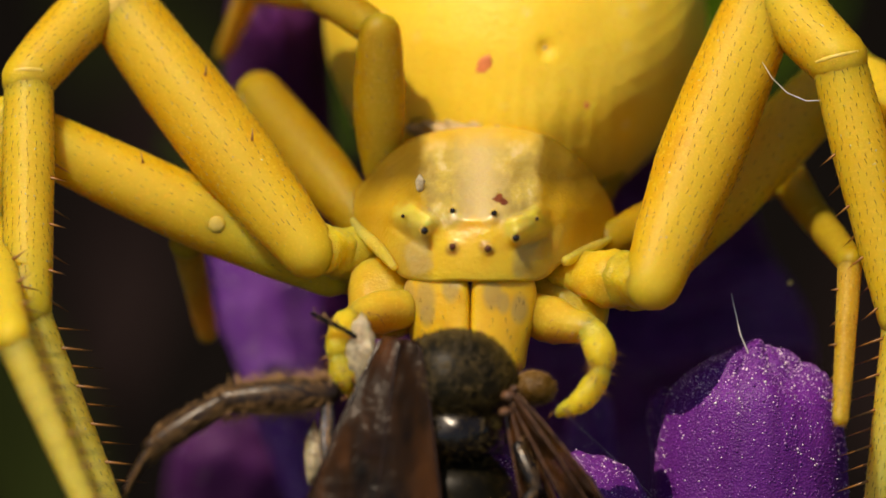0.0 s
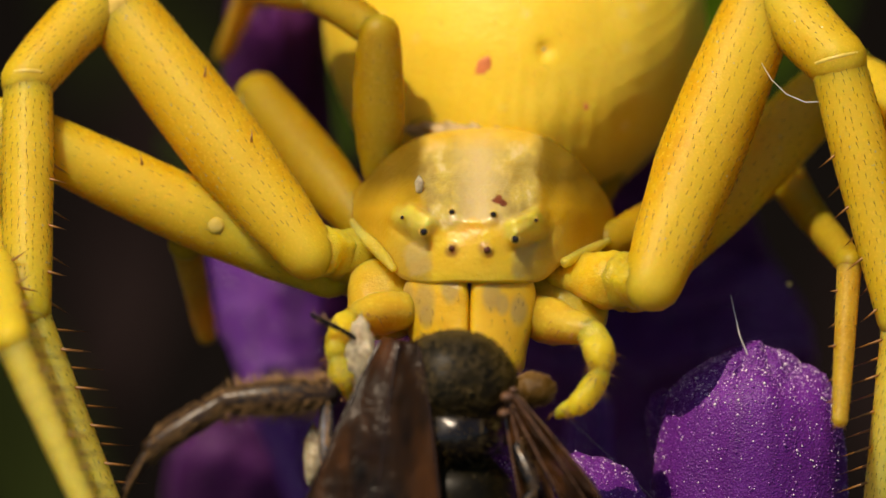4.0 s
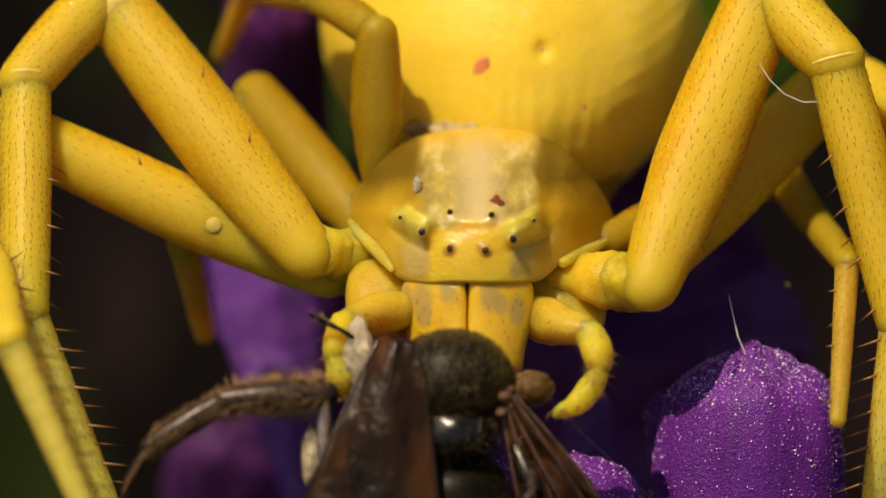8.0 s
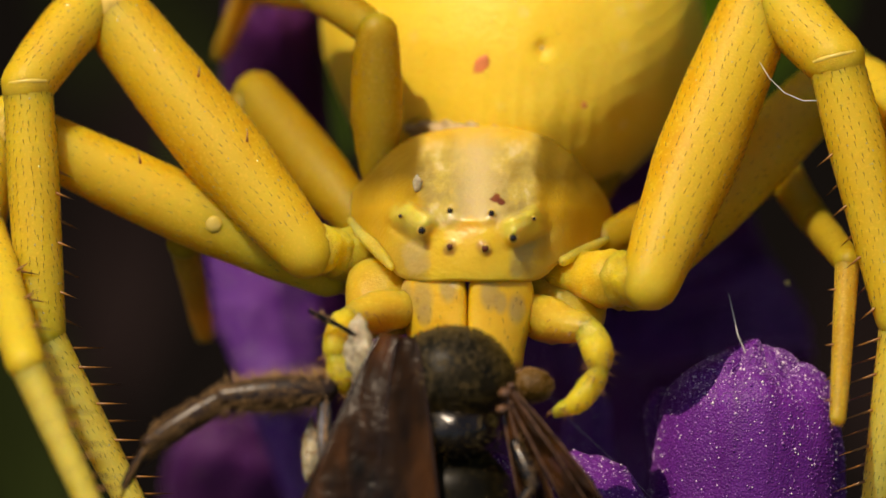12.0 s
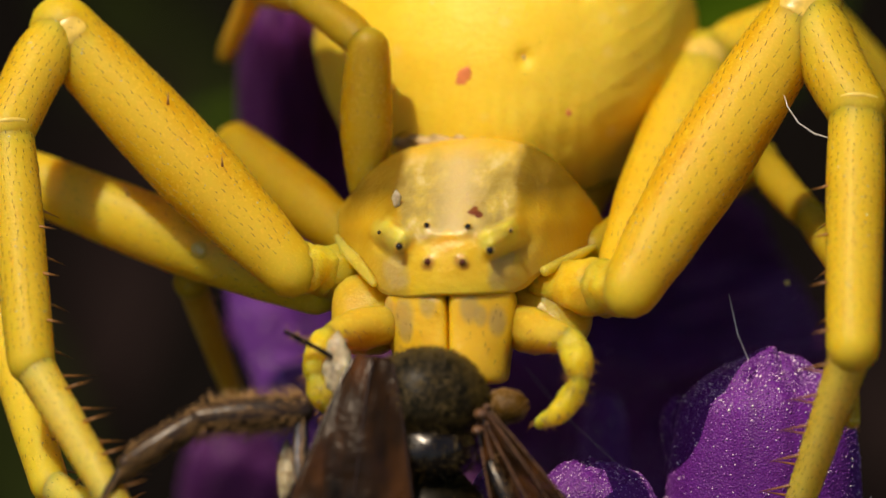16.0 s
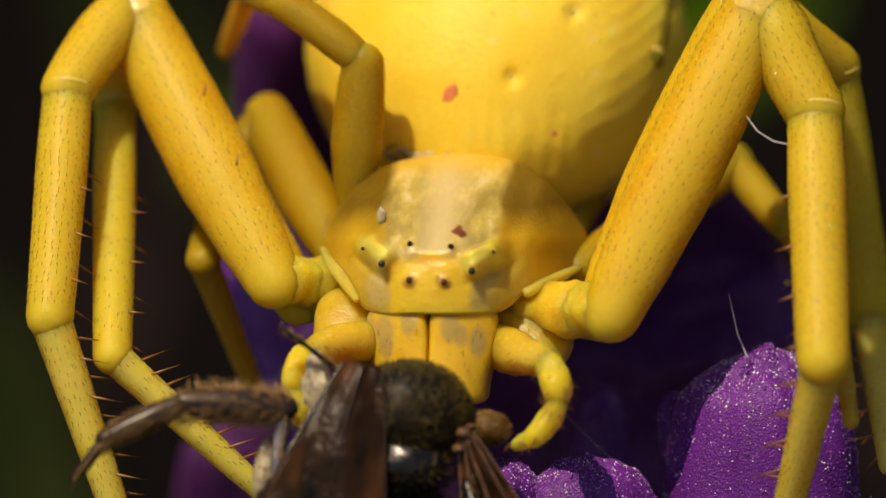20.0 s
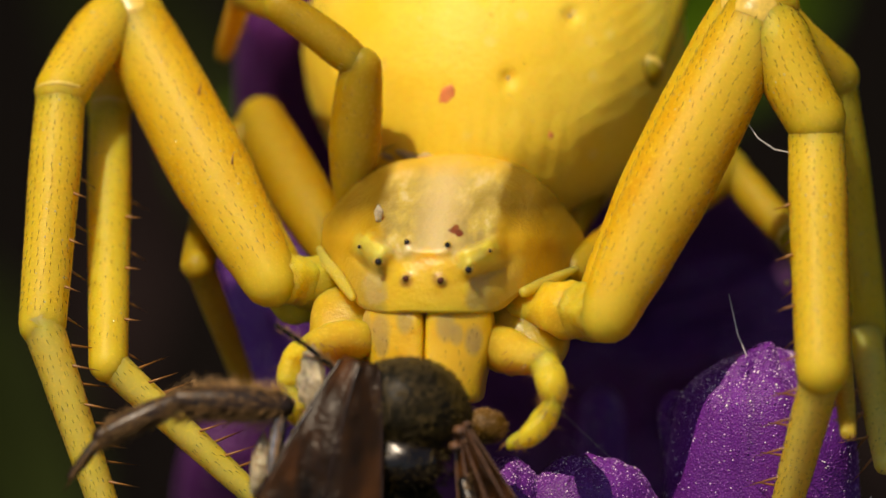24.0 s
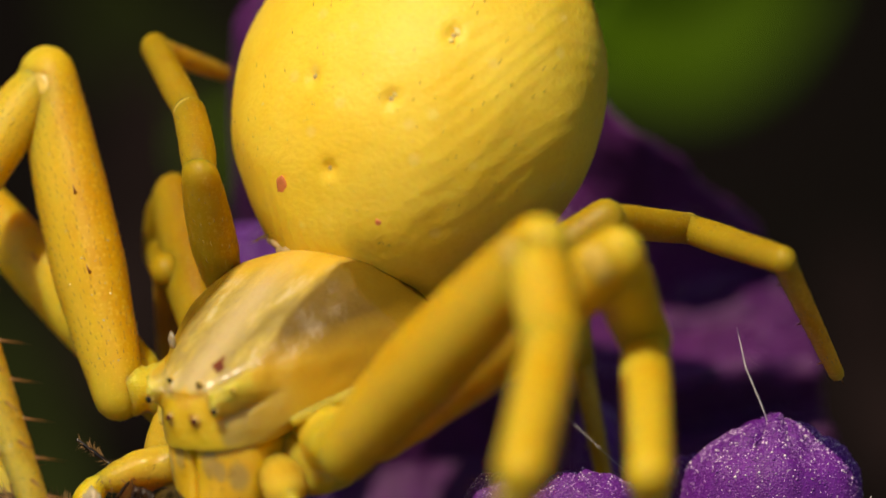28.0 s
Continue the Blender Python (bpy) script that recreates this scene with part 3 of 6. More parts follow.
bm.faces.new(rings[-1])
for v in bm.verts:
    if v.co.z > -0.9:
        # ridges that carry the outer eyes, a low mound under every eye, a groove between the rows
        lift = 0.0
        for cx, cy, sl in ((-0.62, 0.10, -0.60), (0.60, 0.06, 0.42)):
            dx, dy = v.co.x - cx, v.co.y - cy
            along_it, across = dx * math.cos(sl) + dy * math.sin(sl), -dx * math.sin(sl) + dy * math.cos(sl)
            lift += 0.20 * math.exp(-((along_it / 0.21) ** 4) - (across / 0.15) ** 4)
            lift -= 0.06 * math.exp(-(along_it / 0.22) ** 2 - ((across + 0.17) / 0.06) ** 2)
            lift -= 0.04 * math.exp(-(along_it / 0.22) ** 2 - ((across - 0.17) / 0.06) ** 2)
        for x, y, r, kind in EYES:
            lift += 0.045 * math.exp(-((v.co.x - x) ** 2 + (v.co.y - y) ** 2) / (0.07 ** 2))
        lift -= 0.03 * math.exp(-((v.co.y - 0.05) / 0.08) ** 2 - (v.co.x / 0.35) ** 2)
        v.co.z += lift
        v.co.y += lift * 0.25
    v.co += Vector((0.2, 0.4, 1.0)) * 0.016 * fbm(v.co.x, v.co.y, v.co.z, 2.6)
shield = [(v.co.x, v.co.y, v.co.z) for v in bm.verts]
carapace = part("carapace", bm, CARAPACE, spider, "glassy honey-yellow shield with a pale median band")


def front_of(x, y, reach=0.07):
    """How far forward the shield comes at (x, y)."""
    return max(z for a, b, z in shield if abs(a - x) < reach and abs(b - y) < reach)


for x, y, r, kind in EYES:
    z = front_of(x, y, 0.04) - r * 0.45
    bm = bmesh.new()
    ball(bm, (x, y, z), r, 16, 12)
    e = part("eye", bm, EYE_RED if kind == 2 else EYE, spider, "small brown eye" if kind == 2 else "small black eye")
    bm = bmesh.new()
    ball(bm, (x, y, z - r * 0.25), (r * 1.28, r * 1.28, r * 0.75), 18, 12)
    part("eye_rim", bm, EYE_RING, e)

# the jaws and the plates beside them
def boxy(p, k, mix):
    n = (abs(p.x) ** k + abs(p.y) ** k + abs(p.z) ** k) ** (1 / k)
    return p * (mix / n + 1 - mix)


def chelicera(x):
    """A flat smooth plate that comes out from under the lip of the shield and narrows downwards."""
    side = math.copysign(1, x)
    def shape(p):
        q = boxy(p, 9, 0.93)
        low = bump01((0.45 - q.y) / 1.2)
        back = shield_depth(x + q.x * 0.372, -0.5) / 0.40
        return Vector((q.x * (1 - 0.14 * low) - side * 0.15 * low, q.y, q.z + 0.9 * back + 0.15 * low)) * (1 + 0.012 * fbm(p.x, p.y, x, 2.0))
    bm = bmesh.new()
    ball(bm, (x, -1.04, -0.445), (0.372, 0.53, 0.40), 72, 64, shape)
    jaw = part("chelicera", bm, JAW, spider, "smooth flat yellow jaw with greyish window marks")
    rnd = random.Random(int(x * 100))
    bm = bmesh.new()
    for _ in range(14):
        p = Vector((x + rnd.uniform(-0.28, 0.28), rnd.uniform(-1.35, -0.7), -0.04))
        spike(bm, p, (rnd.uniform(-.02, .02), -0.07, 0.05), 0.007, 3)
    part("bristles", bm, BRISTLE, jaw)["kind"] = "stuff"


chelicera(-0.395)
chelicera(0.345)
for x, y, w, h in ((-0.96, -0.74, 0.42, 0.46), (1.04, -0.74, 0.50, 0.48)):
    bm = bmesh.new()
    def plate_shape(p):
        q = boxy(p, 3.2, 0.75) * (1 + 0.04 * fbm(p.x, p.y, p.z + x, 1.7))
        return Vector((q.x, q.y, q.z - 0.9 * bump01(q.y * 0.5 + 0.5) + 0.25))
    ball(bm, (x, y, -0.98), (w, h, 0.42), 44, 36, plate_shape)
    part("maxilla", bm, HONEY, spider, "glassy honey-coloured plate beside the jaws")
for points in (((-1.34, 0.12), (-1.22, -0.02), (-1.08, -0.16), (-0.95, -0.30), (-0.87, -0.40)), ((1.52, -0.10), (1.36, -0.19), (1.20, -0.27), (1.04, -0.34))):
    bm = bmesh.new()
    tube(bm, [(x, y, front_of(x, y, 0.09) - 0.05) for x, y in points], [0.035, 0.065, 0.07, 0.06, 0.04][:len(points)], 16)
    rough_up(bm, 0.015)
    part("rim_fold", bm, PALE, spider, "pale rolled rim of the shield")

# pedipalps
def palp(points, radii, cuts, label):
    first = None
    for a, b in cuts:
        bm = bmesh.new()
        pts, rads = [], []
        for i in range(13):
            s = a + (b - a) * i / 12
            k = min(int(s), b - 1)
            pts.append(Vector(points[k]).lerp(Vector(points[k + 1]), s - k))
            rads.append((radii[k] + (radii[k + 1] - radii[k]) * (s - k)) * (0.78 + 0.30 * math.sin(math.pi * i / 12) ** 0.7))
        for _ in range(3):
            pts = [pts[0]] + [(p + 2 * q + r) / 4 for p, q, r in zip(pts, pts[1:], pts[2:])] + [pts[-1]]
        tube(bm, pts, rads, 24)
        rough_up(bm, 0.045)
        ob = part("pedipalp" if first is None else "palp_segment", bm, HONEY if first is None else PALP, first or spider, label if first is None else "")
        first = first or ob
    bm = bmesh.new()
    rnd = random.Random(len(points))
    for i in range(80):
        k = rnd.uniform(1.2, len(points) - 1.01)
        p = Vector(points[int(k)]).lerp(Vector(points[int(k) + 1]), k % 1)
        r = radii[int(k)] * 0.9
        a = rnd.uniform(0, 6.28)
        out = Vector((math.cos(a), 0.3 * math.sin(a), abs(math.sin(a))))
        spike(bm, p + out * r, out * rnd.uniform(0.06, 0.17) + Vector((0, -0.08, 0)), 0.008)
    part("bristles", bm, SPINE, first)["kind"] = "stuff"


palp([(-0.66, -0.86, -0.62), (-1.00, -0.90, -0.36), (-1.34, -0.96, -0.02), (-1.47, -1.12, 0.18), (-1.47, -1.40, 0.26), (-1.42, -1.62, 0.30), (-1.35, -1.84, 0.3)],
     [0.24, 0.22, 0.15, 0.155, 0.15, 0.135, 0.06], ((0, 2), (2, 4), (4, 6)), "short yellow feeler folded over the bee")
palp([(0.55, -0.90, -0.66), (0.92, -1.00, -0.40), (1.28, -1.08, -0.04), (1.43, -1.34, 0.14), (1.42, -1.55, 0.18), (1.30, -1.80, 0.2), (1.14, -1.94, 0.2), (0.96, -2.0, 0.15)],
     [0.24, 0.24, 0.17, 0.15, 0.145, 0.13, 0.12, 0.08], ((0, 2), (2, 4), (4, 7)), "short yellow feeler curled round the bee")
bm = bmesh.new()
ball(bm, (-1.22, -1.36, 0.34), (0.16, 0.36, 0.10), 24, 20, lambda p: p * (1 + 0.35 * fbm(p.x, p.y, p.z, 1.7)))
part("debris", bm, DEBRIS, spider, "whitish scrap of skin stuck on the feeler")
bm = bmesh.new()
ball(bm, (-0.58, 0.52, front_of(-0.58, 0.52)), (0.05, 0.09, 0.02), 14, 10, lambda p: p * (1 + 0.5 * fbm(p.x, p.y, p.z, 1.9)))
part("debris", bm, DEBRIS, spider, "whitish flake on the shield")

# abdomen: a broad rounded bag with folds down its flanks
AB = Vector((0.50, 2.30, -4.28))
AXIS = Vector((0, 0.75, -0.66)).normalized()
UPWARD = Vector((0, 0.66, 0.75)).normalized()
AB_R = (2.17, 2.42, 1.88)
PITS = ((0.86, 2.02, -2.13), (1.42, 2.70, -2.80), (0.53, 2.98, -2.59), (2.0, 3.35, -3.3), (0.6, 3.75, -3.2))


def abdomen_point(d):
    """Where the skin lies in the direction d (across, along the axis, up)."""
    d = Vector(d).normalized()
    narrow = 1 - 0.10 * bump01(-d.y)
    p = Vector((d.x * AB_R[0] * narrow, d.y * AB_R[1], d.z * AB_R[2]))
    flank = bump01((abs(d.x) - 0.35) / 0.5)
    lean = 50 * d.x - 46 * d.y - 34 * d.z if d.x > 0 else 38 * (d.z * 0.9 - d.x * 0.35 + 0.25 * d.y)
    fold = 0.0021 * math.sin(lean + 5.0 * noise.noise(d * 2.2)) * flank * (0.55 + 0.8 * noise.noise(d * 4.0))
    fold += 0.002 * math.sin(60 * d.x + 4 * noise.noise(d * 3)) * bump01((-d.y - 0.55) / 0.35)
    return p * (1 + fold + 0.012 * noise.noise(d * 3.5))


def on_body(p):
    return AB + Vector((p.x, 0, 0)) + AXIS * p.y + UPWARD * p.z


def to_way(at):
    v = Vector(at) - AB
    return Vector((v.x / AB_R[0], v.dot(AXIS) / AB_R[1], v.dot(UPWARD) / AB_R[2])).normalized()


bm = bmesh.new()
pit_ways = [to_way(p) for p in PITS]
for v in ball(bm, (0, 0, 0), 1.0, 280, 180):
    d = v.co.normalized()
    dent = sum(0.03 * math.exp(-((d - w).length / 0.045) ** 2) for w in pit_ways)
    v.co = on_body(abdomen_point(d) * (1 - dent))
abdomen = part("abdomen", bm, ABDOMEN, spider, "swollen lemon-yellow abdomen with creased flanks")


def spot(name, way, r, mat, label="", sink=0.98, stretch=1.0, tilt=0.0):
    p = abdomen_point(way)
    nrm = (on_body(p * 1.01) - AB).normalized()
    bm = bmesh.new()
    ball(bm, (0, 0, 0), (r, r * stretch, 0.02), 16, 8, lambda p: p * (1 + 0.3 * fbm(p.x * 2, p.y * 2, way[0], 1.3)))
    bmesh.ops.rotate(bm, verts=bm.verts, matrix=nrm.to_track_quat('Z', 'Y').to_matrix() @ Matrix.Rotation(radians(tilt), 3, 'Z'))
    bmesh.ops.translate(bm, verts=bm.verts, vec=on_body(p * sink))
    part(name, bm, mat, abdomen, label)


for w in pit_ways:
    spot("pit", w, 0.040, GREY_PIT, "small grey dimple", 0.966)
    spot("pale_spot", (w + Vector((0.03, 0.04, 0.0))), 0.080, CREAM, "", 0.974)
spot("red_mark", to_way((0.03, 1.72, -1.90)), 0.085, RED_MARK, "short red streak", 0.994, 2.1, 15)
spot("red_mark", to_way((1.35, 1.35, -2.4)), 0.05, RED_MARK, "faint red streak", 0.989, 2.0, -40)
rnd = random.Random(5)
for i in range(16):
    spot("pale_spot", Vector((rnd.uniform(-0.7, 0.8), rnd.uniform(-0.8, 0.9), rnd.uniform(0.4, 1))), rnd.uniform(0.02, 0.045), CREAM, "", 0.990)
bm = bmesh.new()
for i in range(150):
    d = Vector((rnd.gauss(0, 0.8), rnd.gauss(-0.5, 0.6), abs(rnd.gauss(0.5, 0.5)))).normalized()
    p = abdomen_point(d)
    o = (on_body(p * 1.02) - on_body(p)).normalized()
    spike(bm, on_body(p), o * 0.035 + AXIS * 0.07, 0.005, 3)
part("bristles", bm, BRISTLE, abdomen)["kind"] = "stuff"

bm = bmesh.new()
ball(bm, (0.26, 1.12, -2.95), (1.02, 0.26, 0.70), 90, 40, lambda p: p * (1 + 0.07 * fbm(p.x, p.y, p.z, 2.5) + 0.03 * math.sin(26 * p.x + 4 * p.y)))
waist = part("pedicel", bm, PEDICEL, spider, "brownish wrinkled waist between shield and abdomen")
rnd = random.Random(9)
bm = bmesh.new()
for i in range(260):
    a = rnd.uniform(0.25, 2.9)
    p = Vector((0.26 + 1.0 * math.cos(a), 1.14 + 0.24 * math.sin(a), -2.70 + rnd.uniform(-0.5, 0.3)))
    spike(bm, p, (rnd.uniform(-0.06, 0.06), rnd.uniform(-0.04, 0.03), rnd.uniform(0.08, 0.20)), 0.006, 3)
part("hair", bm, BRISTLE, waist)["kind"] = "stuff"

# ---- legs ----
legs = {}
FLAT = 0.80                                     # a leg is this much thinner from front to back



def segment(name, length, radii, mat, n_bristles, spines, seed, bend=0.0, label="", flat=0.94):
    """One leg segment along +z from its joint, with flat-lying hairs and, where given, stout spines."""
    rnd = random.Random(seed)
    k = len(radii) - 1
    bm = bmesh.new()
    n = 14
    def radius(s):
        s = s * k
        i = min(int(s), k - 1)
        f = bump01(s - i)
        return radii[i] * (1 - f) + radii[i + 1] * f
    pts = [(bend * math.sin(math.pi * i / n), 0, length * i / n) for i in range(n + 1)]
    tube(bm, pts, [radius(i / n) for i in range(n + 1)], 28)
    for v in bm.verts:
        v.co.y *= flat
    ob = part(name, bm, mat, spider, label)
    if n_bristles:
        bm = bmesh.new()
        for row in range(20):
            a = 2 * math.pi * row / 20
            for i in range(n_bristles // 10):
                s = (i + rnd.uniform(0.2, 0.8)) / (n_bristles // 10) * 0.94 + 0.03
                aa = a + rnd.uniform(-0.09, 0.09)
                out = Vector((math.cos(aa), math.sin(aa), 0))
                spike(bm, Vector((bend * math.sin(math.pi * s), 0, length * s)) + out * radius(s) * Vector((0.99, 0.99 * flat, 0.99)), out * 0.016 + Vector((rnd.uniform(-.012, .012), rnd.uniform(-.012, .012), rnd.uniform(0.05, 0.085))), 0.0060, 3)
        part("bristles", bm, BRISTLE, ob)["kind"] = "stuff"
        if n_bristles > 100:
            # bright points added to imitate glints of sunlight on the skin
            bm = bmesh.new()
            for _ in range(n_bristles // 4):
                s, aa = rnd.uniform(0.03, 0.97), rnd.uniform(0, 6.283)
                spike(bm, Vector((bend * math.sin(math.pi * s) + math.cos(aa) * radius(s) * 0.995, math.sin(aa) * radius(s) * 0.995 * flat, length * s)),
                      Vector((math.cos(aa), math.sin(aa), 0)) * 0.010, rnd.uniform(0.006, 0.014), 6)
            part("sparkle_points", bm, SPARKLE, ob)["kind"] = "stuff"
    for s, a, size in spines:
        bm = bmesh.new()
        out = Vector((math.cos(a), math.sin(a), 0))
        spike(bm, out * radius(s) * Vector((0.95, 0.95 * flat, 0)) + Vector((0, 0, length * s)), out * size + Vector((0, 0, size * 0.45)), 0.019, 6)
        part("spine", bm, SPINE, ob)
    return ob


def make_leg(key, hip, lengths, thick, mats, inner, seed, shank=1.0):
    """Femur, patella, tibia and foot of one leg; they are placed by step()."""
    f, p, t, m = lengths
    a = thick
    rows = lambda n, s0, s1, size: [(s0 + (s1 - s0) * i / (n - 1), inner + (0.5 if i % 2 else -0.4), size) for i in range(n)]
    dense = thick > 0.35
    fur = 1.0 if thick > 0.42 else 0.5
    femur = segment("femur", f, [0.74 * a, 0.92 * a, 1.05 * a, 1.03 * a, 0.96 * a, 0.84 * a], mats[0], int(364 * fur) if dense else 56, [(0.35, inner + 2.2, 0.16), (0.6, inner + 2.3, 0.16)] if dense else [], seed, 0.05 * a, flat=FLAT)
    patella = segment("patella", p, [0.66 * a, 0.76 * a * shank, 0.73 * a * shank, 0.69 * a * shank], mats[0], int(140 * fur) if dense else 28, [], seed + 1, -0.10 * a)
    tibia = segment("tibia", t, [0.62 * a * shank, 0.66 * a * shank, 0.63 * a * shank, 0.60 * a * shank], mats[0], int(266 * fur) if dense else 42, rows(7, 0.35, 0.95, 0.24) if dense else [], seed + 2)
    foot = segment("metatarsus", m, [0.52 * a, 0.48 * a, 0.44 * a, 0.40 * a, 0.34 * a], mats[1], int(168 * fur) if dense else 42, rows(10, 0.12, 0.9, 0.38) if dense else rows(5, 0.2, 0.9, 0.10), seed + 3)
    bm = bmesh.new()
    tube(bm, [(0, 0, -0.035), (0, 0, -0.012), (0, 0, 0.012), (0, 0, 0.035)], [0.60 * a * shank, 0.668 * a * shank, 0.668 * a * shank, 0.62 * a * shank], 24, cap=False)
    part("joint_ring", bm, RING, tibia, "raised ring at the joint")
    if key == "R1":
        bm = bmesh.new()
        tube(bm, [(-0.26, 0.05, 0.42), (-0.46, 0.1, 0.38), (-0.64, 0.1, 0.24), (-0.76, 0.1, 0.04), (-0.82, 0.1, -0.16)], [0.007, 0.007, 0.006, 0.005, 0.003], 6)
        part("long_hair", bm, SILK, tibia, "single long curved pale hair")
    bm = bmesh.new()
    for s in (-1, 1):
        spike(bm, (0.03 * s, 0, m + 0.2 * a), (0.05 * s, 0.03, 0.12), 0.016, 5)
    part("claw", bm, SPINE, foot)
    if dense:
        bm = bmesh.new()
        def shell(s, t):
            x, y = s * 2 - 1, t * 2 - 1
            r = a * (0.885 - 0.035 * t - 0.05 * max(abs(x), abs(y)) ** 4)
            ang = math.pi / 2 + x * 0.9 * (1 - 0.25 * y * y)
            return (r * math.cos(ang) + 0.05 * a * 0.5, r * math.sin(ang) * FLAT, f - a * 0.62 + t * a * 0.70 * (1 - 0.2 * x * x))
        sheet(bm, shell, 14, 10, 0.03 * a)
        part("knee_window", bm, MILK, femur, "milky glossy patch at the knee")
    if key == "L2":
        bm = bmesh.new()
        ball(bm, (0.10 * a, 0.96 * a * FLAT, f * 0.34), (0.10, 0.05, 0.10), 20, 12)
        part("droplet", bm, WATER, femur, "small clear droplet on the thigh")
    bm = bmesh.new()
    hip = Vector(hip)
    centre = Vector((0.10, -0.45, hip.z - 1.5))
    root = hip.lerp(centre, 0.60)
    tube(bm, [root.lerp(hip, i / 10 * 0.62) for i in range(11)], [a * (0.58 + 0.05 * math.sin(0.9 * i) + 0.01 * i) for i in range(11)], 32)
    rough_up(bm, 0.16 * a)
    part("coxa", bm, PALP if dense else HONEY, spider, "stout yellow hip joint")
    bm = bmesh.new()
    tube(bm, [root.lerp(hip, 0.64 + 0.29 * i / 8) for i in range(9)], [a * k for k in (0.54, 0.62, 0.68, 0.64, 0.60, 0.64, 0.68, 0.68, 0.62)], 32)
    rough_up(bm, 0.12 * a)
    part("trochanter", bm, PALP if dense else HONEY, spider, "short ring-like segment at the leg base")
    legs[key] = (hip, lengths, (femur, patella, tibia, foot))


# the second pair carries the hind legs' painted shade above an amber foot
YELLOW, SHADED_DULL = (LEG, LEG_TIP), (HIND_SHADED, HIND_TIP)
make_leg("L1", (-1.83, -0.21, -1.05), (3.752, 1.450, 2.780, 2.600), 0.445, YELLOW, 0.0, 10)
make_leg("L2", (-1.59, -0.47, -1.52), (3.990, 1.132, 3.373, 2.263), 0.37, YELLOW, 0.0, 20)
make_leg("L3", (-1.20, 0.07, -1.93), (2.463, 0.994, 1.703, 1.910), 0.33, SHADED_DULL, 0, 30)
make_leg("L4", (-1.02, 0.69, -2.15), (1.562, 1.132, 1.619, 1.195), 0.28, SHADED_DULL, 0, 40)
make_leg("R1", (2.00, -0.56, -0.25), (3.927, 1.400, 2.966, 2.300), 0.455, YELLOW, 3.14, 50, 1.10)
make_leg("R2", (1.80, -0.62, -1.10), (3.938, 1.636, 2.975, 2.522), 0.39, YELLOW, 3.14, 60, 1.16)
make_leg("R3", (1.55, -0.10, -1.88), (2.837, 1.368, 1.725, 2.094), 0.27, SHADED_DULL, 3.14, 70)
make_leg("R4", (1.26, 0.15, -3.03), (1.753, 1.069, 1.077, 1.693), 0.25, SHADED_DULL, 3.14, 80)


def along(a, b):
    """The pose of a segment that runs from a to b, both in the spider's millimetres."""
    z = (b - a).normalized()
    x = Vector((0, 0, 1)).cross(z)
    x = x.normalized() if x.length > 0.05 else Vector((1, 0, 0))
    m = Matrix((x, z.cross(x), z)).transposed().to_4x4()
    return Matrix.Translation(a * MM) @ m


def step(leg, rows):
    """Keys a leg's segments through the joints knee, ring, ankle and tip."""
    hip, lengths, segments = leg
    keys = [[] for _ in segments]
    for t, *joints in rows:
        p = hip
        for i, (goal, length) in enumerate(zip(joints, lengths)):
            m = along(p, Vector(goal))
            keys[i].append((t, m))
            p = p + (Vector(goal) - p).normalized() * length
    for ob, k in zip(segments, keys):
        if k[-1][0] < 28:
            k.append((28.0, k[-1][1]))
        walk(ob, k)


# ---- bee ----
bee = tagged(new("bee"), "small dark hairy bee held head-up in the spider's jaws", "bee")
bee.matrix_world = BASE
BEE_SKIN = plain("bee_black", (0.006, 0.005, 0.002), 0.4, 0.12, variation=0.4, grain=6)
BEE_LEG = plain("bee_leg_brown", (0.024, 0.011, 0.004), 0.35, 0.5, variation=0.5, grain=6)
BEE_GLOSS = plain("bee_gloss_black", (0.006, 0.004, 0.003), 0.26, 0.5, variation=0.4, grain=6)
BEE_HAIR = plain("bee_hair", (0.075, 0.048, 0.006), 0.4, 0.3, variation=0.6, grain=3.0)
BEE_HAIR_PALE = plain("bee_hair_pale", (0.28, 0.16, 0.06), 0.5, 0.4)
BEE_AMBER = plain("bee_amber", (0.09, 0.045, 0.004), 0.5, 0.2, variation=0.4)
WING_ROOT = plain("wing_root", (0.11, 0.055, 0.028), 0.16, 0.9, variation=0.5)
# white sheen of a glossy black leg segment, put into a pale base colour
BEE_SHEEN = plain("bee_sheen", (0.50, 0.42, 0.38), 0.22, 0.8, variation=0.7, grain=5, metallic=0.8)


def wing_skin():
    m, n, l, b = material("wing_membrane")
    v = coords(n, l)
    f = noise_tex(n, l, coords(n, l, 1000.0, (2.2, 0.7, 1.0)), 1.3, 5)
    l.new(ramp(n, l, f, [(0.34, (0.005, 0.0028, 0.0012)), (0.52, (0.028, 0.012, 0.0035)), (0.70, (0.085, 0.032, 0.009))]), b.inputs["Base Color"])
    b.inputs["Roughness"].default_value = 0.38
    b.inputs["Specular IOR Level"].default_value = 0.2
    b.inputs["Alpha"].default_value = 0.85
    bumped(n, l, b, noise_tex(n, l, v, 3.0, 3), 0.6, 0.00010)
    return m


WING = wing_skin()
VEIN = plain("wing_vein", (0.025, 0.011, 0.005), 0.25, 0.5)


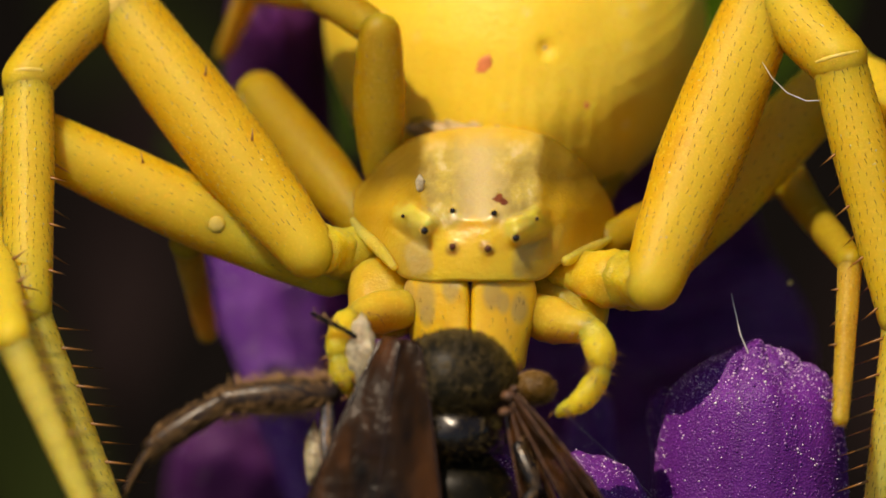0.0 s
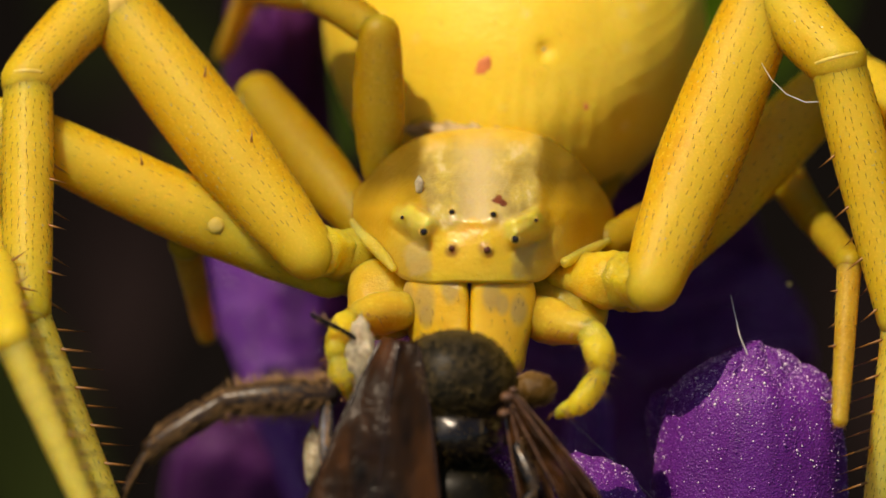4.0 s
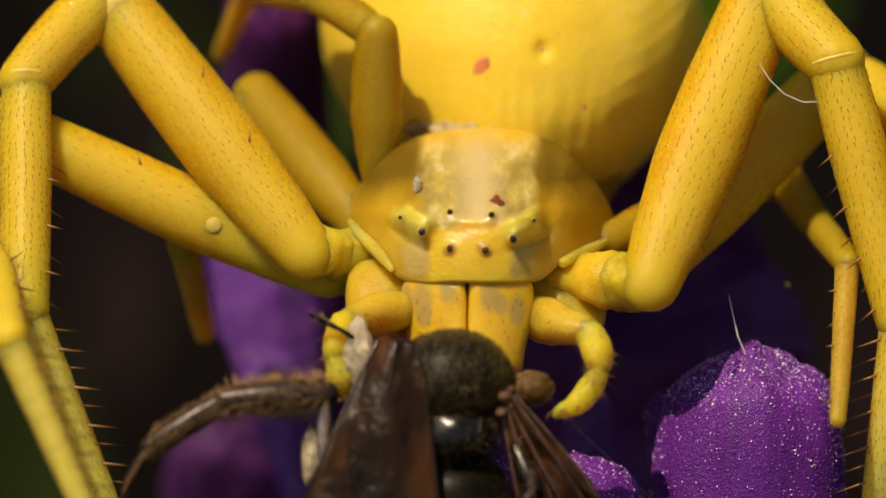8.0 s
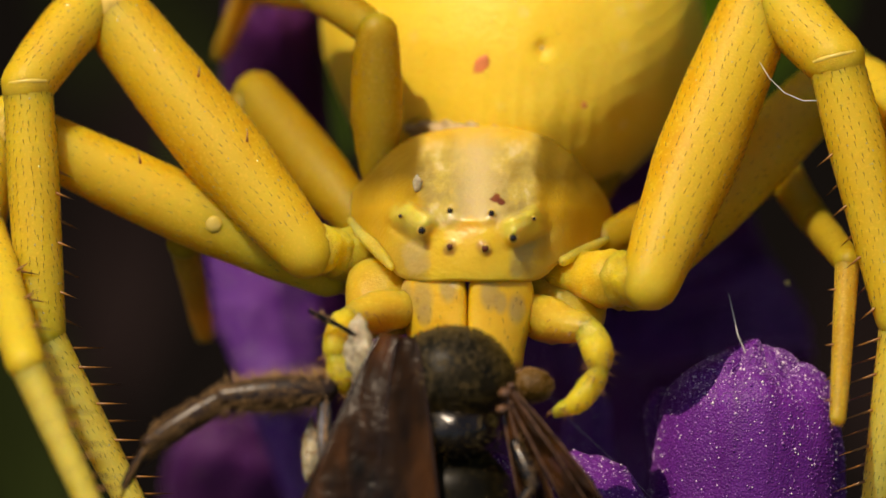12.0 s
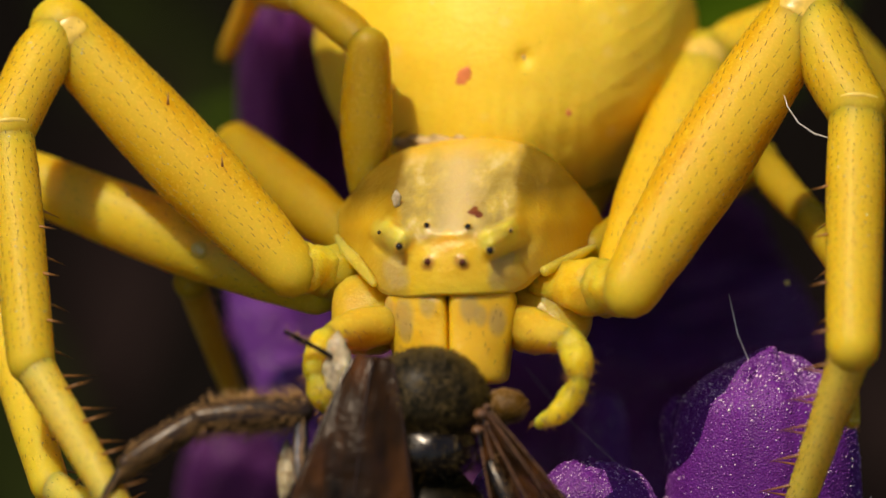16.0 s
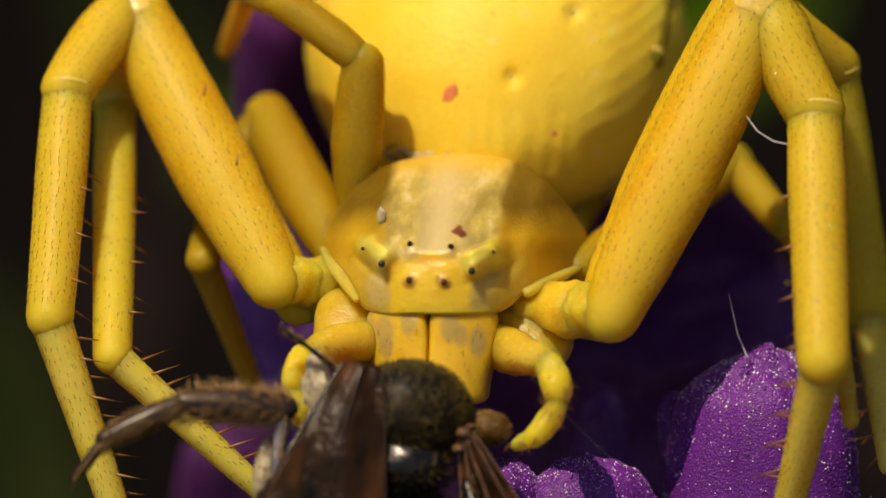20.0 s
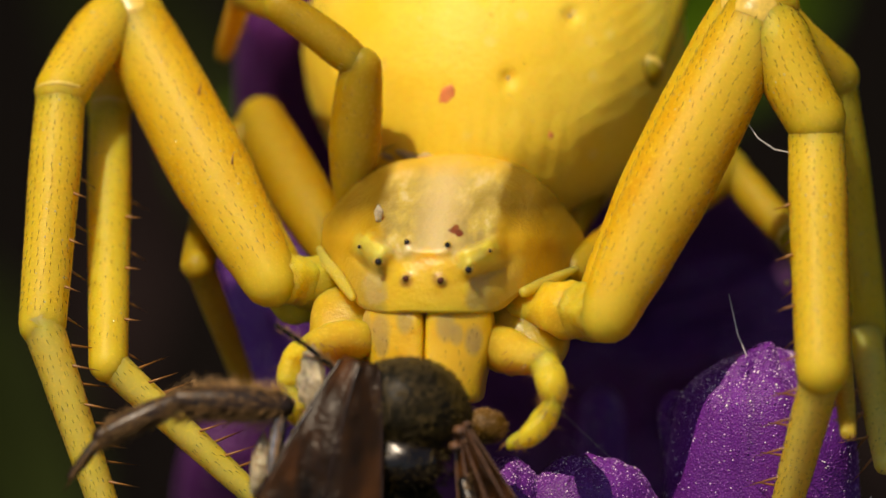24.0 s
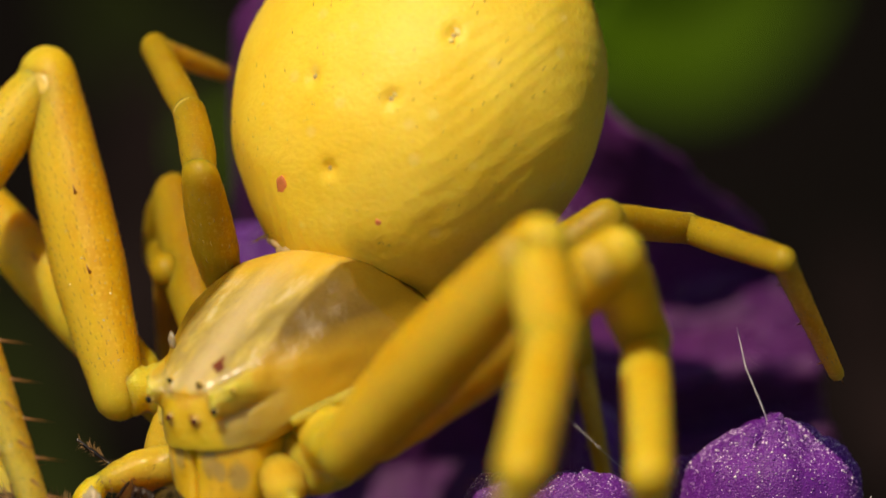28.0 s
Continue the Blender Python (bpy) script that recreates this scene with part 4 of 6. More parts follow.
def furry(ob_parent, centre, r, count, mat, seed, length=0.16, toward=(0, 0.4, 0.5)):
    rnd = random.Random(seed)
    bm = bmesh.new()
    for _ in range(count):
        d = Vector((rnd.gauss(0, 1), rnd.gauss(0, 1), rnd.gauss(0, 1))).normalized()
        if d.z < -0.5:
            continue
        p = Vector(centre) + Vector((d.x * r[0], d.y * r[1], d.z * r[2]))
        w = (d + Vector(toward) * 0.5 + Vector((rnd.uniform(-.4, .4), rnd.uniform(-.4, .4), rnd.uniform(-.4, .4)))).normalized()
        spike(bm, p - d * 0.02, w * length * rnd.uniform(0.4, 1.1), 0.0075, 3)
    part("hair", bm, mat, ob_parent)["kind"] = "stuff"


bm = bmesh.new()
ball(bm, (-0.15, -0.60, 0), (0.68, 0.58, 0.56), 48, 32, lambda p: p * (1 + 0.03 * fbm(p.x, p.y, p.z, 2.0)))
thorax = part("thorax", bm, BEE_SKIN, bee, "glossy black thorax under olive fur")
furry(thorax, (-0.15, -0.60, 0), (0.68, 0.58, 0.56), 7000, BEE_HAIR, 3, 0.085, (0, 1.3, 0.2))
bm = bmesh.new()
ball(bm, (-0.12, -1.16, 0.10), (0.52, 0.36, 0.44), 40, 28, lambda p: p * (1 + 0.05 * fbm(p.x, p.y, p.z, 2.6)))
plate = part("scutellum", bm, BEE_GLOSS, bee, "black polished rear thorax plate")
furry(plate, (-0.12, -1.16, 0.10), (0.52, 0.36, 0.44), 700, BEE_HAIR, 33, 0.12)
bm = bmesh.new()
ball(bm, (-0.1, -2.3, -0.1), (0.72, 1.05, 0.6), 40, 40, lambda p: Vector((p.x, p.y, p.z)) * (1 + 0.02 * math.sin(p.y * 14)))
gaster = part("abdomen", bm, BEE_SKIN, bee, "dark banded bee abdomen")
furry(gaster, (-0.1, -2.3, -0.1), (0.72, 1.05, 0.6), 900, BEE_HAIR, 8, 0.12, (0, -0.8, 0.2))
bm = bmesh.new()
ball(bm, (-0.08, -0.30, -0.80), (0.46, 0.44, 0.30), 30, 20)
head = part("head", bm, BEE_SKIN, bee, "black hairy bee head under the jaws")
furry(head, (-0.08, -0.30, -0.80), (0.46, 0.44, 0.30), 900, BEE_HAIR, 21, 0.10)
bm = bmesh.new()
ball(bm, (0.72, -0.66, -0.02), (0.25, 0.19, 0.19), 24, 18, lambda p: p * (1 + 0.12 * fbm(p.x, p.y, p.z, 2.0)))
tuft = part("shoulder_lobe", bm, BEE_AMBER, bee, "amber furry shoulder lobe")
furry(tuft, (0.72, -0.66, -0.02), (0.25, 0.19, 0.19), 800, BEE_HAIR_PALE, 12, 0.06, (0.6, 0.3, 0.2))
for x, y, r in ((0.44, -0.74, 0.085), (0.53, -0.84, 0.06), (0.40, -0.92, 0.07), (0.50, -0.66, 0.05)):
    bm = bmesh.new()
    ball(bm, (x, y, 0.40), (r, r * 0.8, r), 16, 12, lambda p: p * (1 + 0.2 * fbm(p.x, p.y, p.z + x, 1.6)))
    part("wing_plate", bm, WING_ROOT, bee, "small glassy plate at the wing root")


def bee_wing(root, tip, width, bow, label, veins, vein_mat=None):
    bm = bmesh.new()
    root, tip = Vector(root), Vector(tip)
    d = tip - root
    side = d.cross(Vector((0, 0, 1))).normalized()
    def place(s, t):
        half = width * (0.24 + 0.76 * min(1.0, t / 0.62) ** 0.85 * math.cos(max(0.0, t - 0.72) * 4.6) ** 0.6)
        x = (s - 0.5) * 2
        p = root + d * t + side * x * half
        return p + Vector((0, 0, bow * (math.sin(math.pi * t) + 0.5 * (1 - x * x)) + 0.05 * math.sin(5 * x + 7 * t) * (0.3 + t) + 0.05 * fbm(x, t * 3, bow, 1.5)))
    sheet(bm, place, 20, 36, 0.012)
    w = part("wing", bm, WING, bee, label)
    for s0, s1 in veins:
        bm = bmesh.new()
        pts = [Vector(place(s0 + (s1 - s0) * i / 12, 0.02 + 0.94 * i / 12)) + Vector((0, 0, 0.012)) for i in range(13)]
        tube(bm, pts, [0.020 - 0.0011 * i for i in range(13)], 8)
        part("vein", bm, vein_mat or VEIN, w, "glassy wing vein" if vein_mat else "dark wing vein")


bee_wing((-0.74, -0.10, 0.34), (-1.22, -3.3, 0.62), 0.80, 0.16, "folded brown glassy wing", ((0.99, 0.99), (0.55, 0.45), (0.02, 0.02)))
bee_wing((0.48, -0.72, 0.42), (1.55, -2.3, 0.40), 0.20, 0.05, "narrow brown glassy wing spread aside", ((0.04, 0.03), (0.35, 0.45), (0.92, 0.96)), WING_ROOT)
bee_wing((0.44, -0.80, 0.34), (0.95, -2.5, 0.25), 0.20, 0.04, "smaller hind wing beside the front one", ((0.05, 0.04), (0.5, 0.6), (0.95, 0.95)), WING_ROOT)


def bee_leg(points, radii, label, seed, hairs):
    first = None
    for i in range(len(points) - 1):
        a, b = Vector(points[i]), Vector(points[i + 1])
        bm = bmesh.new()
        tube(bm, [a, a.lerp(b, 0.35), a.lerp(b, 0.7), b], [radii[i] * 0.75, radii[i], radii[i] * 0.95, radii[i] * 0.7], 14)
        ob = part("leg" if first is None else "leg_segment", bm, BEE_SHEEN if i == 1 and hairs > 1000 else BEE_LEG if i > 1 else BEE_GLOSS, first or bee, label if first is None else "")
        first = first or ob
    rnd = random.Random(seed)
    bm = bmesh.new()
    for _ in range(hairs):
        i = rnd.randrange(len(points) - 1)
        a, b = Vector(points[i]), Vector(points[i + 1])
        ang = rnd.uniform(0, 6.28)
        out = Vector((0.3 * math.cos(ang), math.cos(ang), math.sin(ang)))
        spike(bm, a.lerp(b, rnd.random()) + out * radii[i] * 0.85, (out * rnd.uniform(0.06, 0.20) + (b - a).normalized() * 0.10) * min(1.0, 0.35 + 4 * radii[i]), 0.006, 3)
    part("hair", bm, BEE_HAIR_PALE, first)["kind"] = "stuff"


bee_leg([(-0.75, -1.6, 0.25), (-1.56, -1.55, 0.38), (-1.55, -0.70, 0.42), (-2.66, -0.78, 0.5), (-3.48, -1.28, 0.55), (-3.75, -1.75, 0.55)],
        [0.13, 0.09, 0.20, 0.15, 0.07], "hairy brown bee leg stretched over the spider's foot", 2, 3200)
bee_leg([(-0.9, -0.30, 0.05), (-1.35, -0.02, 0.20), (-1.72, 0.17, 0.30)], [0.035, 0.03, 0.03], "thin bee leg poking past the feeler", 4, 90)
bee_leg([(0.55, -1.3, 0.4), (0.75, -1.75, 0.6), (0.35, -2.3, 0.6)], [0.10, 0.08, 0.05], "short bee leg under the wing", 6, 300)

# pale hairy blob added as a furry foot of the bee
bm = bmesh.new()
ball(bm, (-1.70, -1.40, 0.30), (0.10, 0.32, 0.10), 20, 24, lambda p: p * (1 + 0.3 * fbm(p.x, p.y, p.z, 1.8)))
scrap = part("furry_foot", bm, DEBRIS, bee, "pale furry foot beside the bee leg")
furry(scrap, (-1.70, -1.40, 0.30), (0.10, 0.32, 0.10), 400, BEE_HAIR_PALE, 14, 0.07, (-0.6, 0.2, 0.2))

# ---- threads and hairs on the flower ----
def thread(points, r, label):
    bm = bmesh.new()
    tube(bm, points, [r * 0.6] + [r] * (len(points) - 2) + [r * 0.4], 6)
    ob = part("silk_thread", bm, SILK)
    ob.matrix_world = BASE
    return tagged(ob, label, "thread", "loose silk threads")


petal_hair = thread([(3.6, -1.75, -1.25), (3.45, -1.35, -1.1), (3.28, -0.95, -1.0), (3.18, -0.5, -0.95)], 0.010, "fine pale silk hair standing on the petal")
thread([(2.45, -2.9, -0.9), (2.0, -2.45, -1.2), (1.4, -1.9, -2.0), (0.9, -1.3, -3.0)], 0.0028, "fine silk thread strung across the shade")
thread([(4.75, -2.75, -0.5), (4.55, -3.2, -0.6)], 0.010, "short pale silk hair at the petal edge")
bm = bmesh.new()
ball(bm, (3.86, -0.38, -2.2), (0.03, 0.03, 0.03), 12, 8)
drop = part("pollen_grain", bm, CREAM)
drop.matrix_world = BASE
tagged(drop, "single pale pollen grain hanging on a thread", "pollen")


def motions():
    """What moves: the spider, its leg segments on it, the bee that it holds, and the flower that gives under its weight."""
    walk(spider, [(t, BASE @ held(at, turn)) for t, at, turn in (
        (0, (0.296, 0.204, 0.133), (0.0, 0.0, 0.0)),
        (12, (0.296, 0.204, 0.133), (0.0, 0.0, 0.0)),
        (12.5, (0.256, 0.278, 0.169), (0.5, -1.5, 0.0)),
        (13, (0.170, 0.229, 0.227), (0.3, -1.6, -0.1)),
        (13.5, (0.085, 0.184, 0.014), (0.2, -2.1, 0.0)),
        (15.5, (0.086, 0.053, 0.142), (0.8, -3.4, 1.4)),
        (16, (0.041, 0.049, 0.255), (0.4, -3.9, 2.1)),
        (16.5, (-0.105, 0.007, 0.227), (1.0, -4.4, 2.0)),
        (17, (-0.180, -0.040, 0.221), (1.1, -4.8, 0.6)),
        (18, (-0.191, -0.076, 0.247), (1.1, -4.7, 0.5)),
        (20, (-0.153, -0.163, 0.173), (1.7, -4.9, 0.3)),
        (21.5, (-0.148, -0.163, 0.183), (1.3, -5.0, 0.3)),
        (23.5, (-0.187, -0.186, 0.218), (1.0, -4.6, -0.5)),
        (24.5, (-0.202, -0.082, 0.223), (0.9, -5.7, 0.3)),
        (25, (-0.405, -0.100, 0.328), (1.5, -7.6, 0.3)),
        (25.5, (-0.636, -0.218, 0.156), (3.2, -12.3, 1.6)),
        (26, (-1.646, -0.608, -0.001), (6.3, -23.8, 1.9)),
        (26.5, (-1.764, -0.785, -0.238), (7.0, -26.4, 6.8)),
        (26.8, (-2.178, -1.343, 0.162), (10.2, -31.2, 10.4)),
        (27, (-2.184, -1.256, 0.014), (10.9, -30.8, 8.7)),
        (27.4, (-2.270, -1.193, -0.138), (8.3, -30.2, 6.9)),
        (28, (-2.859, -1.684, 0.858), (13.9, -38.8, 3.5)),
    )])
    walk(abdomen, [(t, held(at, (0, 0, 0))) for t, at in (
        (0, (0.000, 0.006, 0.000)), (12, (0.000, 0.006, 0.000)), (12.5, (0.000, 0.031, -0.000)), (13, (-0.019, 0.044, 0.000)), (13.5, (-0.019, 0.031, 0.001)), (15.5, (-0.025, 0.007, 0.001)), (16, (-0.025, 0.007, 0.002)), (17, (-0.056, -0.012, 0.005)), (18, (-0.075, -0.018, 0.007)), (20, (-0.075, -0.018, 0.007)), (21.5, (-0.081, -0.018, 0.008)), (24.5, (-0.093, -0.012, 0.010)), (25, (-0.093, 0.038, 0.011)), (25.5, (-0.103, 0.047, 0.020)), (26, (-0.159, 0.090, 0.061)), (26.5, (-0.177, 0.103, 0.079)), (27, (-0.132, 0.092, 0.066)), (27.4, (-0.124, 0.084, 0.063)), (28, (-0.099, 0.090, 0.058)))])
    step(legs["L1"], [
        (0, (-4.05, 2.64, -2.07), (-4.95, 1.69, -1.43), (-4.92, -0.87, -0.36), (-3.93, -3.28, -0.36)),
        (11.3, (-4.05, 2.64, -2.07), (-4.95, 1.69, -1.43), (-4.92, -0.87, -0.36), (-3.93, -3.28, -0.36)),
        (12, (-4.13, 2.62, -1.96), (-4.92, 1.63, -1.25), (-4.75, -1.13, -0.91), (-3.55, -3.44, -0.91)),
        (12.6, (-4.39, 2.51, -1.43), (-4.95, 1.35, -0.76), (-4.56, -1.40, -0.74), (-3.22, -3.54, -0.14)),
        (13, (-4.46, 2.46, -0.99), (-4.98, 1.28, -0.32), (-4.61, -1.45, 0.06), (-3.32, -3.45, 1.11)),
        (13.1, (-4.47, 2.46, -0.99), (-4.98, 1.28, -0.33), (-4.62, -1.45, 0.06), (-3.33, -3.44, 1.14)),
        (13.5, (-4.47, 2.45, -0.97), (-4.96, 1.20, -0.41), (-4.60, -1.49, 0.15), (-3.36, -3.40, 1.41)),
        (15.5, (-4.39, 2.50, -1.49), (-4.94, 1.35, -0.79), (-4.65, -1.25, 0.15), (-3.41, -3.23, 1.28)),
        (16, (-4.31, 2.56, -1.52), (-4.88, 1.46, -0.77), (-4.63, -1.12, 0.23), (-3.40, -3.20, 1.19)),
        (16.5, (-4.19, 2.70, -1.17), (-4.79, 1.61, -0.42), (-4.62, -1.00, 0.51), (-3.35, -3.20, 1.07)),
        (17, (-4.15, 2.74, -1.15), (-4.74, 1.65, -0.39), (-4.54, -0.97, 0.50), (-3.30, -3.26, 0.43)),
        (17.4, (-4.02, 2.79, -1.61), (-4.67, 1.71, -0.88), (-4.56, -0.92, 0.02), (-3.52, -3.30, -0.02)),
        (18, (-3.84, 2.78, -2.09), (-4.44, 1.73, -1.29), (-4.45, -0.82, -0.20), (-3.54, -3.26, -0.23)),
        (18.2, (-3.81, 2.78, -2.15), (-4.41, 1.74, -1.33), (-4.42, -0.80, -0.21), (-3.52, -3.24, -0.24)),
        (20, (-3.55, 2.84, -2.40), (-4.16, 1.93, -1.46), (-4.25, -0.58, -0.26), (-3.43, -3.05, -0.26)),
        (21.5, (-3.54, 2.86, -2.36), (-4.14, 1.94, -1.43), (-4.23, -0.58, -0.25), (-3.43, -3.05, -0.27)),
        (24.5, (-3.61, 2.81, -2.39), (-4.23, 1.85, -1.50), (-4.31, -0.73, -0.47), (-3.46, -3.19, -0.52)),
        (24.6, (-3.60, 2.81, -2.40), (-4.23, 1.85, -1.51), (-4.30, -0.73, -0.48), (-3.45, -3.19, -0.52)),
        (25, (-3.68, 2.79, -2.34), (-4.28, 1.82, -1.44), (-4.28, -0.75, -0.37), (-3.45, -3.21, -0.42)),
        (25.5, (-3.62, 2.81, -2.38), (-4.19, 1.88, -1.41), (-4.34, -0.63, -0.22), (-3.40, -2.93, 0.53)),
        (26, (-3.57, 2.95, -2.09), (-4.38, 1.90, -1.50), (-3.83, -0.21, 0.23), (-2.90, -2.63, 0.08)),
        (26.4, (-3.23, 3.07, -2.23), (-3.90, 2.12, -1.36), (-3.50, 0.27, 0.68), (-2.77, -2.22, 0.57)),
        (26.5, (-3.09, 3.16, -2.11), (-3.78, 2.21, -1.26), (-3.39, 0.39, 0.80), (-2.71, -2.12, 0.71)),
        (26.6, (-2.67, 3.38, -1.72), (-3.56, 2.40, -1.13), (-3.14, 0.60, 0.94), (-2.50, -1.92, 0.88)),
        (26.8, (-3.05, 3.13, -2.25), (-3.51, 2.34, -1.12), (-2.77, 0.74, 1.03), (-2.14, -1.78, 0.99)),
        (27, (-3.14, 3.02, -2.43), (-3.73, 2.19, -1.40), (-2.85, 0.79, 0.84), (-2.19, -1.72, 0.85)),
        (27.2, (-3.08, 3.17, -2.11), (-3.48, 2.30, -1.02), (-2.59, 0.87, 1.19), (-1.82, -1.59, 1.56)),
        (27.4, (-3.22, 3.09, -2.18), (-3.67, 2.22, -1.11), (-2.76, 0.91, 1.18), (-2.12, -1.61, 1.11)),
        (27.5, (-3.40, 2.93, -2.37), (-3.89, 2.01, -1.37), (-2.77, 0.81, 0.88), (-2.14, -1.71, 0.83)),
        (27.6, (-3.66, 2.68, -2.60), (-4.27, 1.68, -1.73), (-2.91, 0.64, 0.45), (-2.23, -1.87, 0.41)),
        (28, (-3.22, 3.08, -2.19), (-3.55, 2.17, -1.11), (-2.04, 1.14, 0.97), (-1.33, -1.37, 1.06)),
    ])
    step(legs["L2"], [
        (0, (-5.21, 1.20, -1.73), (-5.43, 0.09, -1.73), (-5.06, -1.16, 1.39), (-4.15, -3.19, 1.76)),
        (11.3, (-5.21, 1.20, -1.73), (-5.43, 0.09, -1.73), (-5.06, -1.16, 1.39), (-4.15, -3.19, 1.76)),
        (12, (-5.21, 1.20, -1.73), (-5.43, 0.09, -1.73), (-4.88, -1.44, 1.23), (-3.96, -3.44, 1.76)),
        (12.6, (-5.18, 0.93, -2.56), (-5.49, -0.16, -2.54), (-5.00, -1.21, 0.62), (-4.01, -3.25, 0.61)),
        (13, (-5.12, 0.71, -2.97), (-5.49, -0.36, -2.95), (-5.11, -1.16, 0.30), (-4.03, -3.15, 0.29)),
        (13.1, (-5.12, 0.70, -2.97), (-5.49, -0.37, -2.96), (-5.11, -1.18, 0.30), (-4.03, -3.16, 0.28)),
        (13.5, (-5.21, 0.61, -2.81), (-5.49, -0.49, -2.79), (-5.06, -1.33, 0.45), (-3.93, -3.29, 0.41)),
        (15.5, (-5.21, 0.88, -2.52), (-5.51, -0.21, -2.49), (-4.65, -2.30, 0.02), (-3.23, -3.33, 1.44)),
        (16, (-5.14, 1.02, -2.57), (-5.42, -0.07, -2.54), (-4.53, -2.50, -0.37), (-3.10, -3.32, 1.17)),
        (16.5, (-4.80, 1.37, -3.00), (-5.16, 0.30, -2.96), (-4.08, -2.09, -0.84), (-2.73, -3.17, 0.62)),
        (17, (-4.48, 1.82, -3.05), (-4.63, 0.74, -2.73), (-3.98, -2.01, -0.89), (-2.63, -2.97, 0.66)),
        (17.4, (-4.17, 2.28, -2.83), (-4.35, 1.16, -2.79), (-3.89, -1.50, -0.77), (-2.58, -2.68, 0.64)),
        (18, (-3.85, 2.47, -2.98), (-3.98, 1.43, -2.56), (-3.74, -1.23, -0.50), (-2.00, -2.67, -0.61)),
        (18.2, (-3.81, 2.49, -3.00), (-3.92, 1.50, -2.47), (-3.72, -1.16, -0.40), (-1.97, -2.59, -0.52)),
        (20, (-3.59, 2.51, -3.26), (-3.74, 1.70, -2.48), (-3.58, -1.02, -0.50), (-1.91, -2.56, -0.59)),
        (21.5, (-3.59, 2.54, -3.21), (-3.73, 1.72, -2.45), (-3.56, -1.02, -0.48), (-1.90, -2.55, -0.59)),
        (24.5, (-3.66, 2.48, -3.23), (-3.79, 1.66, -2.47), (-3.58, -1.16, -0.63), (-1.92, -2.69, -0.77)),
        (24.6, (-3.67, 2.47, -3.23), (-3.79, 1.64, -2.47), (-3.56, -1.15, -0.60), (-1.91, -2.69, -0.74)),
        (25, (-4.36, 1.60, -3.51), (-4.42, 0.68, -2.85), (-3.69, -1.65, -0.53), (-2.38, -2.66, 1.03)),
        (25.5, (-4.87, 0.87, -3.36), (-4.85, 0.25, -2.41), (-3.88, -0.85, 0.63), (-2.80, -2.77, 1.13)),
        (26, (-5.15, 0.86, -2.75), (-4.83, 0.21, -1.88), (-3.74, -0.80, 1.15), (-2.66, -2.79, 1.10)),
        (26.4, (-5.06, 1.17, -2.61), (-4.77, 0.36, -1.87), (-3.61, -0.66, 1.13), (-2.71, -2.74, 1.21)),
        (26.5, (-5.04, 1.23, -2.58), (-4.77, 0.41, -1.85), (-3.59, -0.61, 1.14), (-2.70, -2.69, 1.23)),
        (26.6, (-4.98, 1.35, -2.57), (-4.70, 0.56, -1.82), (-3.47, -0.43, 1.16), (-2.58, -2.51, 1.28)),
        (26.8, (-4.98, 1.37, -2.56), (-4.81, 0.57, -1.78), (-3.23, -0.26, 1.09), (-2.34, -2.33, 1.32)),
        (27, (-5.08, 1.13, -2.60), (-4.80, 0.47, -1.73), (-3.18, -0.32, 1.12), (-2.23, -2.36, 1.36)),
        (27.2, (-5.04, 1.29, -2.48), (-4.63, 0.62, -1.67), (-3.02, -0.18, 1.19), (-2.08, -2.23, 1.41)),
        (27.4, (-5.10, 1.19, -2.46), (-4.68, 0.45, -1.71), (-3.03, -0.37, 1.11), (-2.05, -2.41, 1.27)),
        (27.5, (-5.11, 1.10, -2.55), (-4.55, 0.41, -1.85), (-2.94, -0.46, 0.99), (-1.99, -2.51, 1.15)),
        (27.6, (-5.11, 1.01, -2.69), (-4.44, 0.39, -2.02), (-2.86, -0.51, 0.82), (-1.95, -2.57, 0.99)),
        (28, (-4.81, 1.74, -2.36), (-5.30, 0.76, -2.66), (-3.29, 0.00, -0.06), (-2.14, -1.93, 0.18)),
    ])
